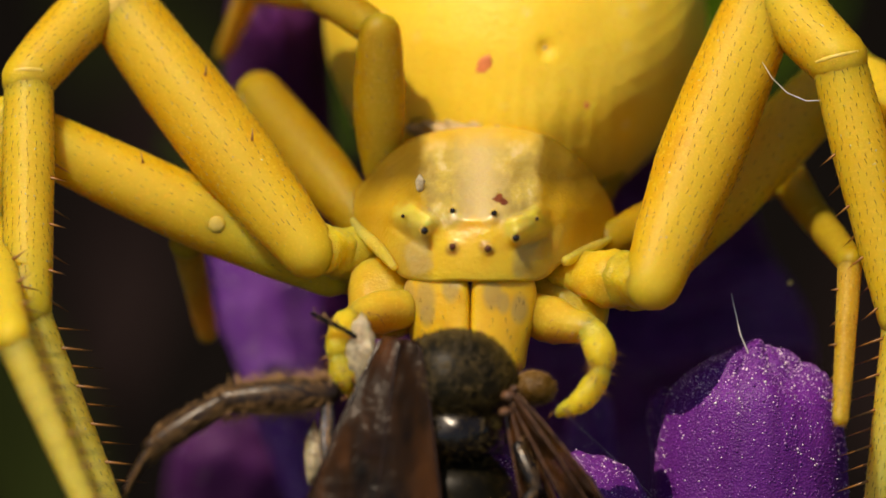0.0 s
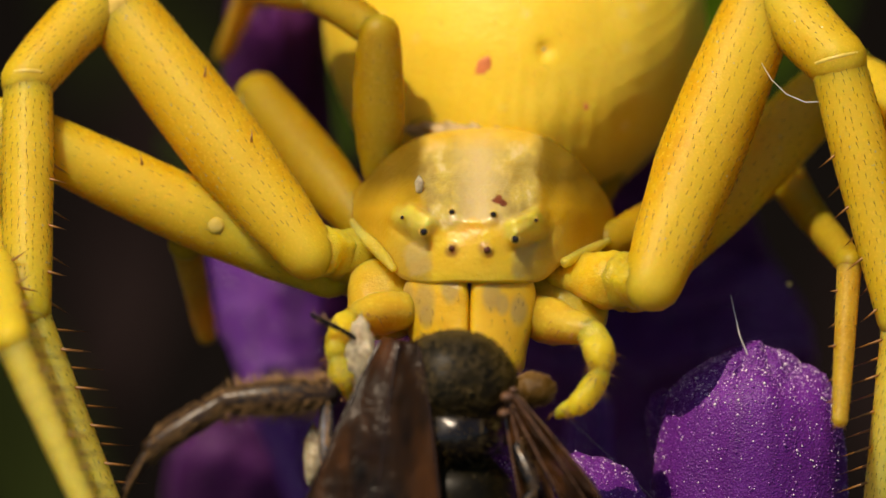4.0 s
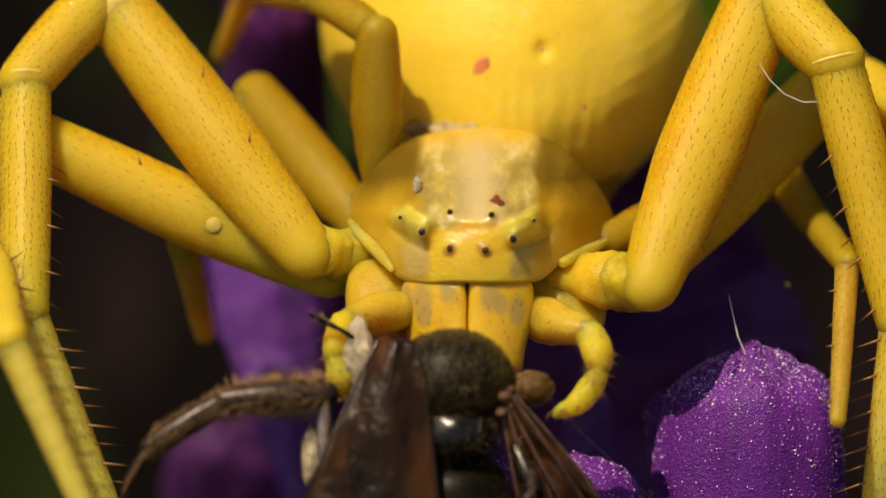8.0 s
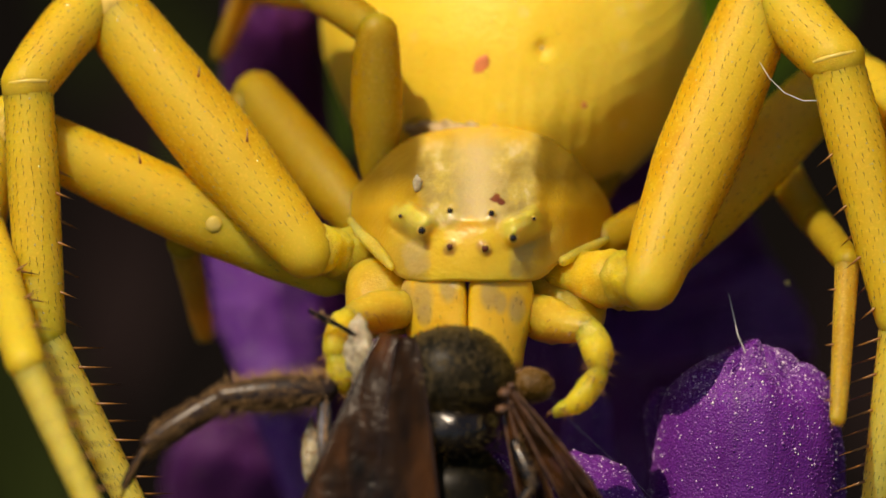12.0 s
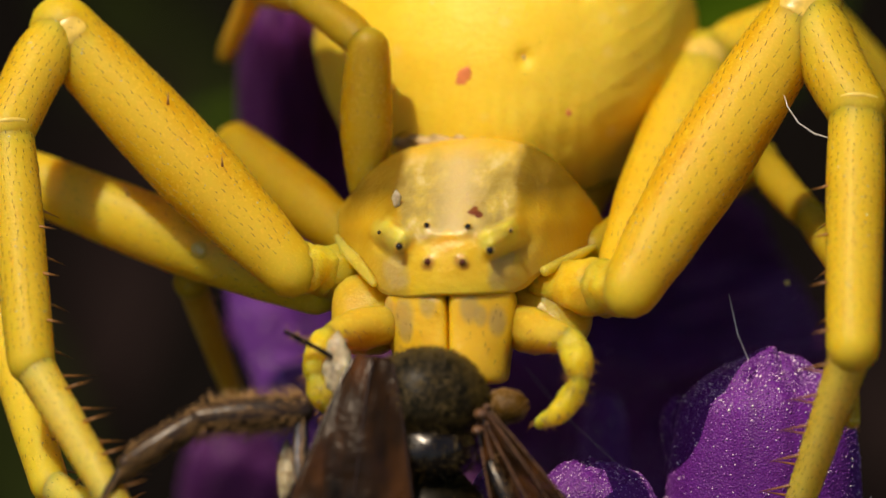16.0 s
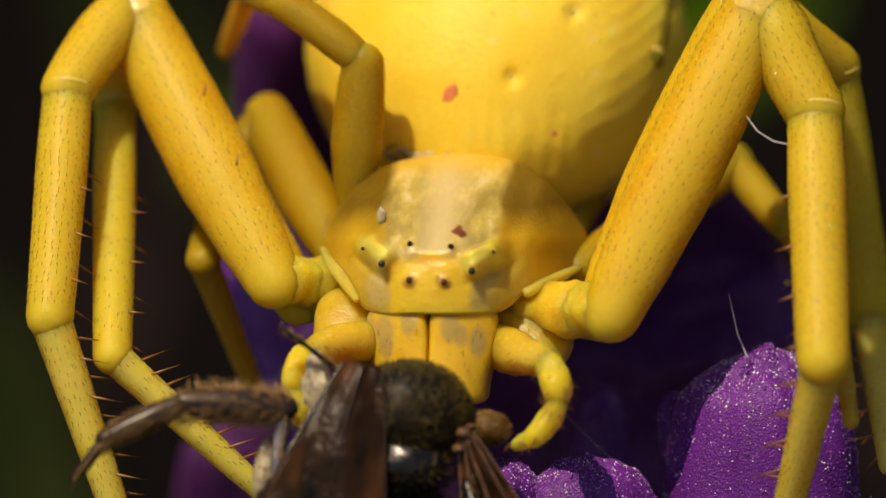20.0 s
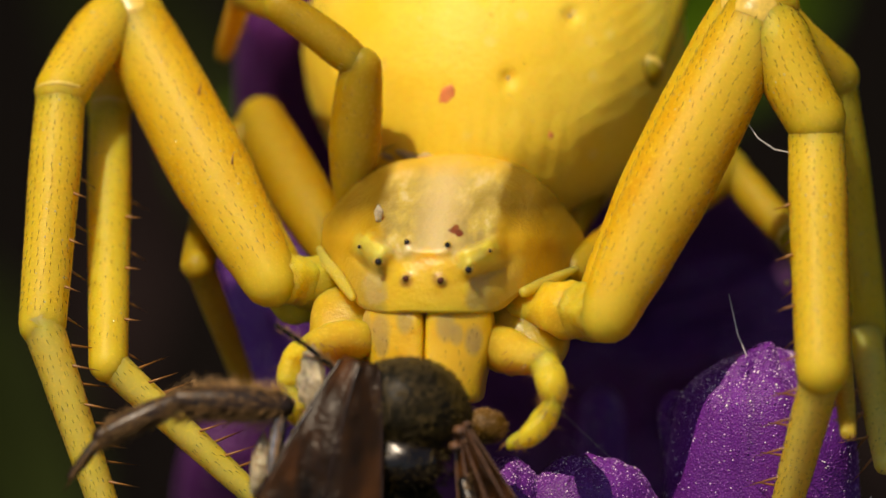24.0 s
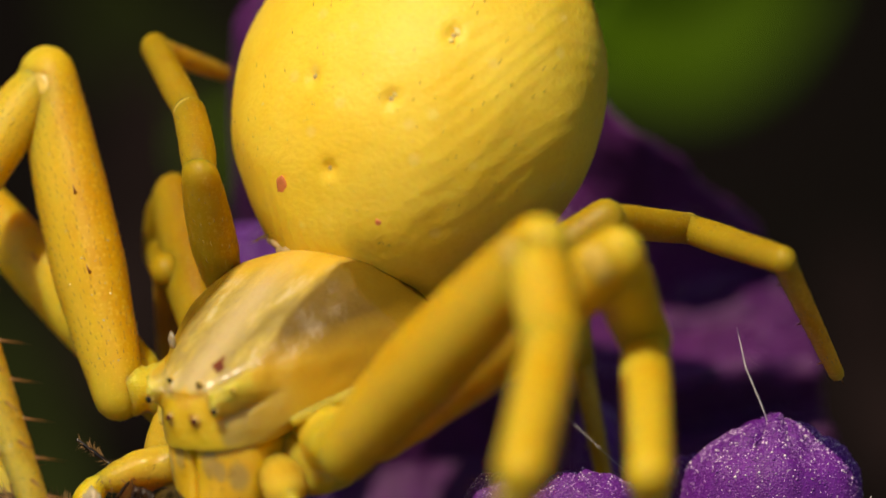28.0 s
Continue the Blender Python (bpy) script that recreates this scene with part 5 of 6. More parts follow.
    step(legs["L3"], [
        (0, (-2.41, 1.54, -3.49), (-2.95, 0.70, -3.49), (-3.20, -0.13, -2.03), (-2.99, -1.16, -3.63)),
        (12, (-2.41, 1.54, -3.49), (-2.95, 0.70, -3.49), (-3.20, -0.13, -2.03), (-2.99, -1.16, -3.63)),
        (12.6, (-2.43, 1.51, -3.51), (-2.94, 0.69, -3.74), (-3.18, -0.23, -2.33), (-3.04, -1.26, -3.93)),
        (13.1, (-2.33, 1.55, -3.54), (-2.82, 0.91, -4.11), (-3.09, -0.23, -2.87), (-2.98, -1.20, -4.51)),
        (13.5, (-2.24, 1.58, -3.57), (-2.77, 1.00, -4.19), (-3.01, -0.26, -3.07), (-2.95, -1.16, -4.76)),
        (15.5, (-2.57, 1.22, -3.62), (-3.00, 0.58, -4.25), (-3.24, -0.37, -2.85), (-2.96, -1.83, -4.05)),
        (16, (-2.60, 1.18, -3.62), (-2.99, 0.41, -4.11), (-3.07, -0.34, -2.59), (-2.75, -1.64, -3.94)),
        (16.5, (-2.43, 1.45, -3.56), (-2.82, 0.55, -3.75), (-2.94, -0.23, -2.24), (-2.46, -1.59, -3.50)),
        (17, (-2.37, 1.46, -3.59), (-2.78, 0.55, -3.54), (-2.87, -0.15, -1.99), (-2.35, -1.59, -3.15)),
        (17.4, (-2.32, 1.50, -3.59), (-2.73, 0.59, -3.54), (-2.85, -0.15, -2.01), (-2.34, -1.58, -3.18)),
        (18, (-2.23, 1.52, -3.64), (-2.67, 0.63, -3.58), (-2.81, -0.13, -2.06), (-2.34, -1.56, -3.23)),
        (18.2, (-2.21, 1.52, -3.65), (-2.67, 0.63, -3.59), (-2.80, -0.12, -2.07), (-2.34, -1.56, -3.25)),
        (20, (-2.15, 1.57, -3.64), (-2.62, 0.70, -3.57), (-2.72, -0.01, -2.02), (-2.25, -1.51, -3.10)),
        (21.5, (-2.15, 1.60, -3.61), (-2.61, 0.72, -3.55), (-2.71, 0.01, -2.01), (-2.25, -1.48, -3.10)),
        (24.5, (-2.20, 1.54, -3.63), (-2.70, 0.69, -3.57), (-2.73, -0.09, -2.05), (-2.29, -1.54, -3.21)),
        (24.6, (-2.20, 1.54, -3.63), (-2.70, 0.68, -3.57), (-2.72, -0.09, -2.05), (-2.28, -1.56, -3.20)),
        (25, (-2.28, 1.48, -3.64), (-2.71, 0.58, -3.56), (-2.65, -0.19, -2.04), (-2.30, -1.63, -3.25)),
        (25.5, (-2.37, 1.44, -3.61), (-2.71, 0.51, -3.48), (-2.45, -0.62, -2.24), (-2.57, -1.62, -3.86)),
        (26, (-3.01, 0.94, -3.35), (-3.10, -0.03, -3.20), (-2.25, -0.63, -1.86), (-2.60, -1.50, -3.52)),
        (26.4, (-3.02, 0.36, -3.56), (-3.16, -0.41, -2.94), (-2.30, -0.73, -1.51), (-2.77, -1.52, -3.18)),
        (26.6, (-2.94, 0.64, -3.57), (-3.09, -0.12, -2.96), (-2.24, -0.49, -1.53), (-2.79, -1.34, -3.15)),
        (26.8, (-2.93, 0.70, -3.57), (-3.27, -0.17, -3.23), (-2.36, -0.52, -1.84), (-3.08, -1.34, -3.40)),
        (27, (-3.02, 0.53, -3.53), (-3.36, -0.34, -3.17), (-2.31, -0.38, -1.83), (-3.00, -1.29, -3.36)),
        (27.2, (-3.02, 0.57, -3.51), (-3.09, -0.19, -2.87), (-2.04, -0.14, -1.53), (-2.72, -1.04, -3.07)),
        (27.4, (-3.01, 0.61, -3.51), (-3.03, -0.18, -2.91), (-1.99, -0.10, -1.57), (-2.68, -0.99, -3.11)),
        (27.5, (-3.05, 0.49, -3.50), (-2.85, -0.22, -2.83), (-1.84, -0.10, -1.47), (-2.60, -1.07, -2.93)),
        (27.6, (-3.09, 0.35, -3.49), (-2.69, -0.24, -2.79), (-1.73, -0.09, -1.40), (-2.54, -1.20, -2.72)),
        (28, (-2.65, 1.43, -3.38), (-3.22, 0.70, -3.73), (-2.10, 0.82, -2.46), (-3.10, -0.50, -3.41)),
    ])
    step(legs["L4"], [
        (0, (-1.03, 2.20, -1.76), (-1.72, 2.64, -2.54), (-2.50, 2.75, -3.96), (-2.83, 2.02, -4.85)),
        (12, (-1.03, 2.20, -1.76), (-1.72, 2.64, -2.54), (-2.50, 2.75, -3.96), (-2.83, 2.02, -4.85)),
        (12.6, (-1.03, 2.15, -1.59), (-1.74, 2.57, -2.37), (-2.52, 2.64, -3.78), (-2.89, 1.93, -4.67)),
        (13, (-1.02, 2.22, -1.81), (-1.70, 2.62, -2.63), (-2.49, 2.70, -4.04), (-2.85, 2.00, -4.94)),
        (13.1, (-1.02, 2.22, -1.84), (-1.70, 2.62, -2.66), (-2.49, 2.70, -4.07), (-2.85, 2.01, -4.97)),
        (13.5, (-1.01, 2.25, -2.16), (-1.70, 2.66, -2.95), (-2.50, 2.78, -4.35), (-2.83, 2.05, -5.24)),
        (15.5, (-0.96, 2.21, -1.79), (-1.69, 2.77, -2.45), (-2.35, 2.93, -3.91), (-2.77, 2.17, -4.73)),
        (16, (-0.92, 2.22, -1.84), (-1.66, 2.80, -2.47), (-2.34, 2.95, -3.93), (-2.76, 2.24, -4.79)),
        (16.5, (-0.91, 2.18, -1.70), (-1.69, 2.78, -2.27), (-2.33, 2.91, -3.75), (-2.76, 2.25, -4.64)),
        (17, (-0.91, 2.18, -1.70), (-1.77, 2.81, -2.09), (-2.36, 2.91, -3.60), (-2.78, 2.24, -4.49)),
        (17.4, (-0.90, 2.18, -1.71), (-1.77, 2.79, -2.11), (-2.34, 2.90, -3.62), (-2.77, 2.25, -4.52)),
        (18, (-0.91, 2.20, -1.77), (-1.82, 2.79, -2.09), (-2.34, 2.93, -3.61), (-2.73, 2.26, -4.52)),
        (18.2, (-0.91, 2.20, -1.76), (-1.82, 2.79, -2.08), (-2.35, 2.94, -3.60), (-2.73, 2.26, -4.51)),
        (20, (-0.87, 2.19, -1.74), (-1.78, 2.87, -1.77), (-2.31, 2.98, -3.30), (-2.67, 2.30, -4.21)),
        (21.5, (-0.87, 2.21, -1.80), (-1.77, 2.89, -1.74), (-2.31, 3.01, -3.26), (-2.66, 2.34, -4.18)),
        (24.5, (-0.87, 2.14, -1.58), (-1.78, 2.81, -1.50), (-2.35, 2.95, -3.01), (-2.65, 2.28, -3.95)),
        (24.6, (-0.87, 2.14, -1.59), (-1.78, 2.81, -1.55), (-2.34, 2.95, -3.06), (-2.66, 2.28, -3.99)),
        (25, (-0.96, 2.22, -1.84), (-1.82, 2.79, -2.31), (-2.42, 2.92, -3.81), (-2.79, 2.24, -4.72)),
        (25.5, (-1.01, 2.23, -1.86), (-1.84, 2.83, -2.35), (-2.50, 2.97, -3.82), (-2.83, 2.23, -4.70)),
        (26, (-0.79, 2.06, -1.44), (-1.44, 2.65, -2.15), (-2.52, 3.14, -3.26), (-2.78, 2.62, -4.31)),
        (26.4, (-0.74, 2.07, -1.47), (-1.35, 2.70, -2.18), (-2.46, 3.26, -3.22), (-2.56, 2.81, -4.32)),
        (26.5, (-0.73, 2.08, -1.49), (-1.32, 2.76, -2.19), (-2.42, 3.30, -3.24), (-2.54, 2.81, -4.32)),
        (26.6, (-0.72, 2.16, -1.73), (-1.29, 2.87, -2.40), (-2.39, 3.41, -3.46), (-2.55, 2.86, -4.51)),
        (26.8, (-0.76, 2.12, -1.59), (-1.29, 2.77, -2.35), (-2.37, 3.37, -3.39), (-2.38, 2.92, -4.50)),
        (27, (-0.63, 2.03, -1.46), (-1.17, 2.71, -2.19), (-2.26, 3.25, -3.26), (-2.31, 2.72, -4.33)),
        (27.2, (-0.85, 2.14, -1.59), (-1.40, 2.77, -2.35), (-2.49, 3.34, -3.41), (-2.37, 2.77, -4.45)),
        (27.4, (-0.70, 1.96, -1.30), (-1.20, 2.72, -1.99), (-2.23, 3.34, -3.06), (-2.21, 2.85, -4.15)),
        (27.5, (-0.76, 1.81, -1.09), (-1.24, 2.54, -1.81), (-2.26, 3.19, -2.88), (-2.11, 2.79, -3.99)),
        (27.6, (-0.77, 1.69, -0.98), (-1.25, 2.39, -1.73), (-2.30, 3.04, -2.79), (-2.06, 2.72, -3.91)),
        (28, (-0.69, 2.13, -1.63), (-1.36, 2.68, -2.37), (-2.56, 3.18, -3.33), (-2.51, 2.63, -4.39)),
    ])
    step(legs["R1"], [
        (0, (3.35, 2.80, -1.76), (4.06, 1.91, -0.95), (4.79, -0.95, -0.62), (4.48, -3.23, -0.62)),
        (12, (3.35, 2.80, -1.76), (4.06, 1.91, -0.95), (4.79, -0.95, -0.62), (4.48, -3.23, -0.62)),
        (12.6, (3.30, 2.76, -1.89), (4.05, 1.88, -1.11), (4.74, -0.78, 0.02), (4.58, -3.07, 0.04)),
        (13, (3.25, 2.83, -1.78), (3.99, 1.96, -0.97), (4.62, -0.57, 0.43), (4.47, -2.87, 0.45)),
        (13.1, (3.25, 2.84, -1.78), (3.99, 1.97, -0.96), (4.61, -0.56, 0.45), (4.46, -2.85, 0.47)),
        (13.5, (3.14, 2.94, -1.62), (3.87, 2.11, -0.76), (4.55, -0.31, 0.83), (4.29, -2.59, 0.85)),
        (15.5, (3.98, 2.52, -1.66), (4.55, 1.37, -1.11), (4.49, -1.20, 0.38), (3.78, -3.15, -0.60)),
        (16, (4.02, 2.50, -1.65), (4.54, 1.35, -1.05), (4.46, -1.27, 0.33), (3.69, -3.19, -0.68)),
        (16.5, (4.03, 2.58, -1.45), (4.55, 1.36, -1.01), (4.46, -1.28, 0.32), (3.75, -3.21, -0.71)),
        (17, (3.98, 2.78, -0.85), (4.50, 1.49, -0.66), (4.48, -1.17, 0.64), (3.84, -3.12, -0.40)),
        (17.4, (3.91, 2.78, -1.02), (4.44, 1.49, -1.04), (4.42, -1.22, 0.18), (3.76, -3.15, -0.89)),
        (18, (3.82, 2.82, -1.09), (4.36, 1.53, -1.00), (4.38, -1.20, 0.17), (3.76, -3.16, -0.85)),
        (18.2, (3.80, 2.83, -1.09), (4.33, 1.54, -0.96), (4.37, -1.18, 0.21), (3.77, -3.15, -0.81)),
        (20, (3.67, 2.91, -1.02), (4.23, 1.66, -0.74), (4.38, -1.06, 0.43), (3.85, -3.00, -0.69)),
        (21.5, (3.68, 2.92, -0.95), (4.25, 1.67, -0.69), (4.40, -1.07, 0.46), (3.86, -3.00, -0.68)),
        (24.5, (3.67, 2.85, -1.26), (4.25, 1.59, -1.03), (4.40, -1.17, 0.03), (3.83, -3.08, -1.12)),
        (24.6, (3.70, 2.82, -1.31), (4.28, 1.58, -0.99), (4.44, -1.16, 0.13), (3.85, -3.07, -1.01)),
        (25, (4.68, 1.61, -2.13), (4.82, 0.40, -1.44), (4.12, -2.08, 0.03), (3.36, -3.23, -1.81)),
        (25.5, (4.51, 1.56, -2.40), (4.76, 0.37, -1.72), (4.08, -2.05, -0.14), (3.08, -3.23, -1.85)),
        (26, (3.84, 1.30, -3.18), (4.43, 0.38, -2.30), (4.06, -2.18, -0.85), (2.85, -3.30, -2.44)),
        (26.4, (5.40, 1.32, 0.29), (5.98, 0.40, 1.18), (5.97, -1.68, 3.29), (4.66, -2.80, 1.77)),
        (26.5, (5.43, 1.25, 0.37), (6.04, 0.36, 1.26), (6.06, -1.65, 3.44), (4.74, -2.80, 1.96)),
        (26.6, (5.46, 1.26, 0.09), (6.13, 0.43, 0.99), (6.25, -1.45, 3.29), (4.89, -2.74, 1.95)),
        (26.8, (5.35, 1.45, 0.16), (5.86, 0.50, 1.05), (6.40, -1.28, 3.36), (5.06, -2.95, 2.53)),
        (27, (5.27, 1.61, -0.05), (5.71, 0.63, 0.86), (6.43, -0.82, 3.35), (5.33, -2.82, 3.07)),
        (27.2, (5.15, 1.73, 0.25), (5.63, 0.73, 1.09), (6.34, -0.64, 3.63), (5.41, -2.74, 3.49)),
        (27.4, (5.10, 1.66, 0.71), (5.66, 0.70, 1.57), (6.42, -0.55, 4.15), (5.57, -2.68, 3.98)),
        (27.5, (5.06, 1.24, 1.42), (5.64, 0.27, 2.24), (6.59, -1.04, 4.73), (5.68, -3.13, 4.41)),
        (27.6, (5.05, 0.91, 1.75), (5.63, -0.02, 2.61), (6.91, -1.32, 4.95), (6.00, -3.42, 4.71)),
        (28, (5.14, 1.80, -0.23), (5.89, 1.05, 0.68), (7.30, 0.31, 3.18), (6.41, -1.81, 3.23)),
    ])
    step(legs["R2"], [
        (0, (4.23, 1.81, -3.03), (4.95, 1.28, -1.66), (5.82, 0.47, 1.07), (5.70, -2.05, 1.07)),
        (12, (4.23, 1.81, -3.03), (4.95, 1.28, -1.66), (5.82, 0.47, 1.07), (5.70, -2.05, 1.07)),
        (12.6, (3.76, 2.21, -3.02), (4.56, 1.56, -1.75), (5.62, 0.66, 0.88), (5.71, -1.86, 0.89)),
        (13, (3.66, 2.43, -2.75), (4.55, 1.73, -1.57), (5.69, 0.76, 1.00), (5.74, -1.76, 1.01)),
        (13.1, (3.65, 2.45, -2.74), (4.54, 1.75, -1.56), (5.70, 0.77, 1.00), (5.75, -1.75, 1.01)),
        (13.5, (3.48, 2.63, -2.55), (4.38, 2.00, -1.34), (5.71, 0.87, 1.08), (5.74, -1.65, 1.09)),
        (15.5, (2.75, 2.02, -3.87), (3.91, 2.52, -4.91), (5.43, 0.38, -6.30), (5.46, -1.93, -5.29)),
        (16, (2.76, 2.00, -3.88), (3.94, 2.47, -4.90), (5.49, 0.42, -6.40), (5.56, -1.97, -5.58)),
        (16.5, (3.09, 2.23, -3.49), (4.18, 2.25, -4.71), (5.40, 0.21, -6.51), (5.50, -2.18, -5.71)),
        (17, (3.32, 2.62, -2.73), (4.27, 1.97, -3.90), (5.24, -0.17, -5.72), (5.38, -2.30, -4.37)),
        (17.4, (3.33, 2.80, -2.31), (4.37, 1.95, -3.25), (5.05, -0.55, -4.70), (5.18, -2.47, -3.06)),
        (18, (3.56, 2.90, -1.31), (4.49, 2.05, -2.36), (4.83, -0.79, -3.19), (5.10, -2.57, -1.42)),
        (18.2, (3.54, 2.90, -1.31), (4.46, 2.04, -2.35), (4.80, -0.80, -3.18), (5.10, -2.56, -1.40)),
        (20, (3.46, 2.94, -1.35), (4.34, 2.10, -2.44), (4.69, -0.72, -3.33), (5.01, -2.29, -1.39)),
        (21.5, (3.47, 2.94, -1.32), (4.35, 2.12, -2.42), (4.69, -0.69, -3.34), (5.02, -2.27, -1.41)),
        (24.5, (3.48, 2.93, -1.32), (4.33, 1.99, -2.35), (4.66, -0.81, -3.30), (5.02, -2.27, -1.28)),
        (24.6, (3.48, 2.93, -1.33), (4.32, 1.95, -2.33), (4.68, -0.84, -3.30), (5.03, -2.36, -1.32)),
        (25, (3.28, 3.02, -1.39), (4.03, 1.92, -2.36), (4.76, -0.76, -3.41), (5.06, -2.73, -1.86)),
        (25.5, (3.31, 2.98, -1.63), (3.95, 1.94, -2.72), (4.93, -0.87, -2.78), (5.49, -2.86, -1.33)),
        (26, (2.77, 3.10, -1.94), (3.08, 2.32, -3.34), (3.83, -0.26, -4.62), (4.09, -2.76, -4.46)),
        (26.4, (3.39, 2.80, -2.24), (3.54, 1.69, -3.43), (3.74, -1.24, -3.90), (2.90, -3.45, -4.79)),
        (26.5, (3.86, 2.45, -2.45), (3.77, 1.34, -3.64), (3.83, -1.63, -3.37), (2.82, -3.50, -4.72)),
        (26.6, (4.26, 2.00, -2.71), (4.05, 0.98, -3.97), (3.43, -1.93, -4.03), (2.30, -3.57, -5.58)),
        (26.8, (4.52, 2.08, -2.01), (4.24, 0.87, -3.07), (3.09, -1.73, -3.96), (1.95, -3.62, -5.18)),
        (27, (4.92, 1.69, -1.76), (4.43, 0.51, -2.77), (3.08, -1.76, -4.15), (2.12, -4.03, -4.66)),
        (27.2, (5.14, 1.47, -0.97), (4.54, 0.24, -1.87), (3.10, -1.82, -3.47), (2.20, -4.06, -4.22)),
        (27.4, (5.26, 1.00, -0.17), (4.74, 0.08, -1.41), (5.87, -0.82, 1.19), (4.98, -3.05, 0.42)),
        (27.5, (5.27, 0.77, 0.14), (4.68, -0.26, -0.98), (5.88, -1.44, 1.47), (4.98, -3.58, 0.49)),
        (27.6, (5.13, 0.41, 0.73), (4.66, -0.69, -0.38), (6.26, -1.65, 1.94), (5.44, -3.89, 1.11)),
        (28, (5.15, 1.41, -1.51), (4.59, 0.21, -2.47), (6.27, -0.66, -0.18), (5.41, -2.95, -0.81)),
    ])
    step(legs["R3"], [
        (0, (3.54, 0.70, -3.73), (3.90, 0.09, -2.56), (4.20, -0.34, -0.92), (4.06, -2.07, 0.25)),
        (12, (3.54, 0.70, -3.73), (3.90, 0.09, -2.56), (4.20, -0.34, -0.92), (4.06, -2.07, 0.25)),
        (12.6, (3.33, 0.75, -3.91), (3.79, 0.15, -2.77), (4.22, -0.40, -1.20), (4.13, -2.15, -0.05)),
        (13, (3.27, 0.82, -3.94), (3.85, 0.18, -2.88), (4.23, -0.35, -1.28), (4.18, -2.09, -0.12)),
        (13.1, (3.27, 0.82, -3.94), (3.85, 0.19, -2.88), (4.24, -0.35, -1.28), (4.18, -2.08, -0.11)),
        (13.5, (3.39, 0.94, -3.78), (3.88, 0.25, -2.70), (4.27, -0.30, -1.12), (4.24, -2.02, 0.08)),
        (15.5, (3.31, 0.87, -3.88), (3.88, 0.20, -2.84), (4.27, -0.30, -1.23), (4.39, -2.04, -0.07)),
        (16, (3.32, 0.82, -3.90), (3.89, 0.16, -2.85), (4.28, -0.38, -1.26), (4.40, -2.11, -0.07)),
        (16.5, (3.30, 0.85, -3.90), (3.92, 0.09, -2.94), (4.33, -0.31, -1.32), (4.53, -2.08, -0.21)),
        (17, (3.28, 0.86, -3.92), (3.88, 0.21, -2.87), (4.34, -0.10, -1.24), (4.59, -1.92, -0.24)),
        (17.4, (3.24, 0.88, -3.94), (3.87, 0.24, -2.91), (4.33, -0.09, -1.27), (4.58, -1.90, -0.26)),
        (18, (3.24, 0.93, -3.91), (3.85, 0.27, -2.89), (4.32, -0.11, -1.27), (4.58, -1.86, -0.16)),
        (18.2, (3.23, 0.93, -3.92), (3.84, 0.27, -2.89), (4.32, -0.12, -1.28), (4.58, -1.86, -0.14)),
        (20, (3.13, 1.02, -3.95), (3.79, 0.30, -3.00), (4.34, -0.20, -1.45), (4.65, -1.76, -0.07)),
        (21.5, (3.12, 1.06, -3.94), (3.83, 0.30, -3.06), (4.39, -0.32, -1.55), (4.66, -1.76, -0.05)),
        (24.5, (3.12, 1.01, -3.97), (3.88, 0.21, -3.15), (4.49, -0.56, -1.73), (4.71, -1.86, -0.11)),
        (24.6, (3.18, 0.97, -3.94), (3.90, 0.21, -3.07), (4.51, -0.56, -1.65), (4.73, -1.86, -0.03)),
        (25, (3.65, 0.57, -3.66), (4.19, 0.09, -2.50), (4.78, -0.69, -1.08), (4.89, -1.84, 0.67)),
        (25.5, (3.48, 0.53, -3.86), (4.16, 0.03, -2.78), (4.99, -0.46, -1.35), (5.28, -1.80, 0.24)),
        (26, (3.54, 0.61, -3.77), (4.41, 1.05, -2.81), (5.69, 0.49, -1.80), (5.47, -1.43, -2.61)),
        (26.4, (3.85, 0.78, -3.30), (3.75, 0.49, -4.63), (5.02, -0.03, -3.59), (4.63, -1.90, -4.44)),
        (26.5, (3.91, 0.82, -3.17), (3.83, 0.46, -4.48), (5.11, -0.05, -3.44), (4.68, -1.91, -4.31)),
        (26.6, (3.86, 0.84, -3.22), (3.86, 0.47, -4.54), (5.17, -0.05, -3.54), (4.71, -1.90, -4.40)),
        (26.8, (3.17, 0.81, -4.02), (3.38, 0.49, -5.33), (4.77, -0.13, -4.52), (4.07, -1.76, -5.64)),
        (27, (3.22, 0.99, -3.90), (3.48, 0.47, -5.14), (4.88, -0.03, -4.26), (4.36, -1.74, -5.37)),
        (27.2, (3.02, 1.07, -4.01), (3.42, 0.55, -5.21), (4.80, 0.15, -4.25), (4.41, -1.58, -5.36)),
        (27.4, (3.88, 1.30, -2.69), (3.97, 0.81, -3.97), (5.45, 0.33, -3.23), (5.08, -1.33, -4.46)),
        (27.5, (4.09, 1.16, -1.93), (4.17, 0.72, -3.23), (5.74, 0.32, -2.63), (5.34, -1.18, -4.03)),
        (27.6, (4.14, 1.02, -1.65), (4.21, 0.64, -2.96), (5.84, 0.36, -2.49), (5.47, -1.02, -4.02)),
        (28, (3.29, 1.24, -3.68), (3.37, 0.81, -4.98), (5.02, 0.60, -4.52), (4.57, -1.02, -5.77)),
    ])
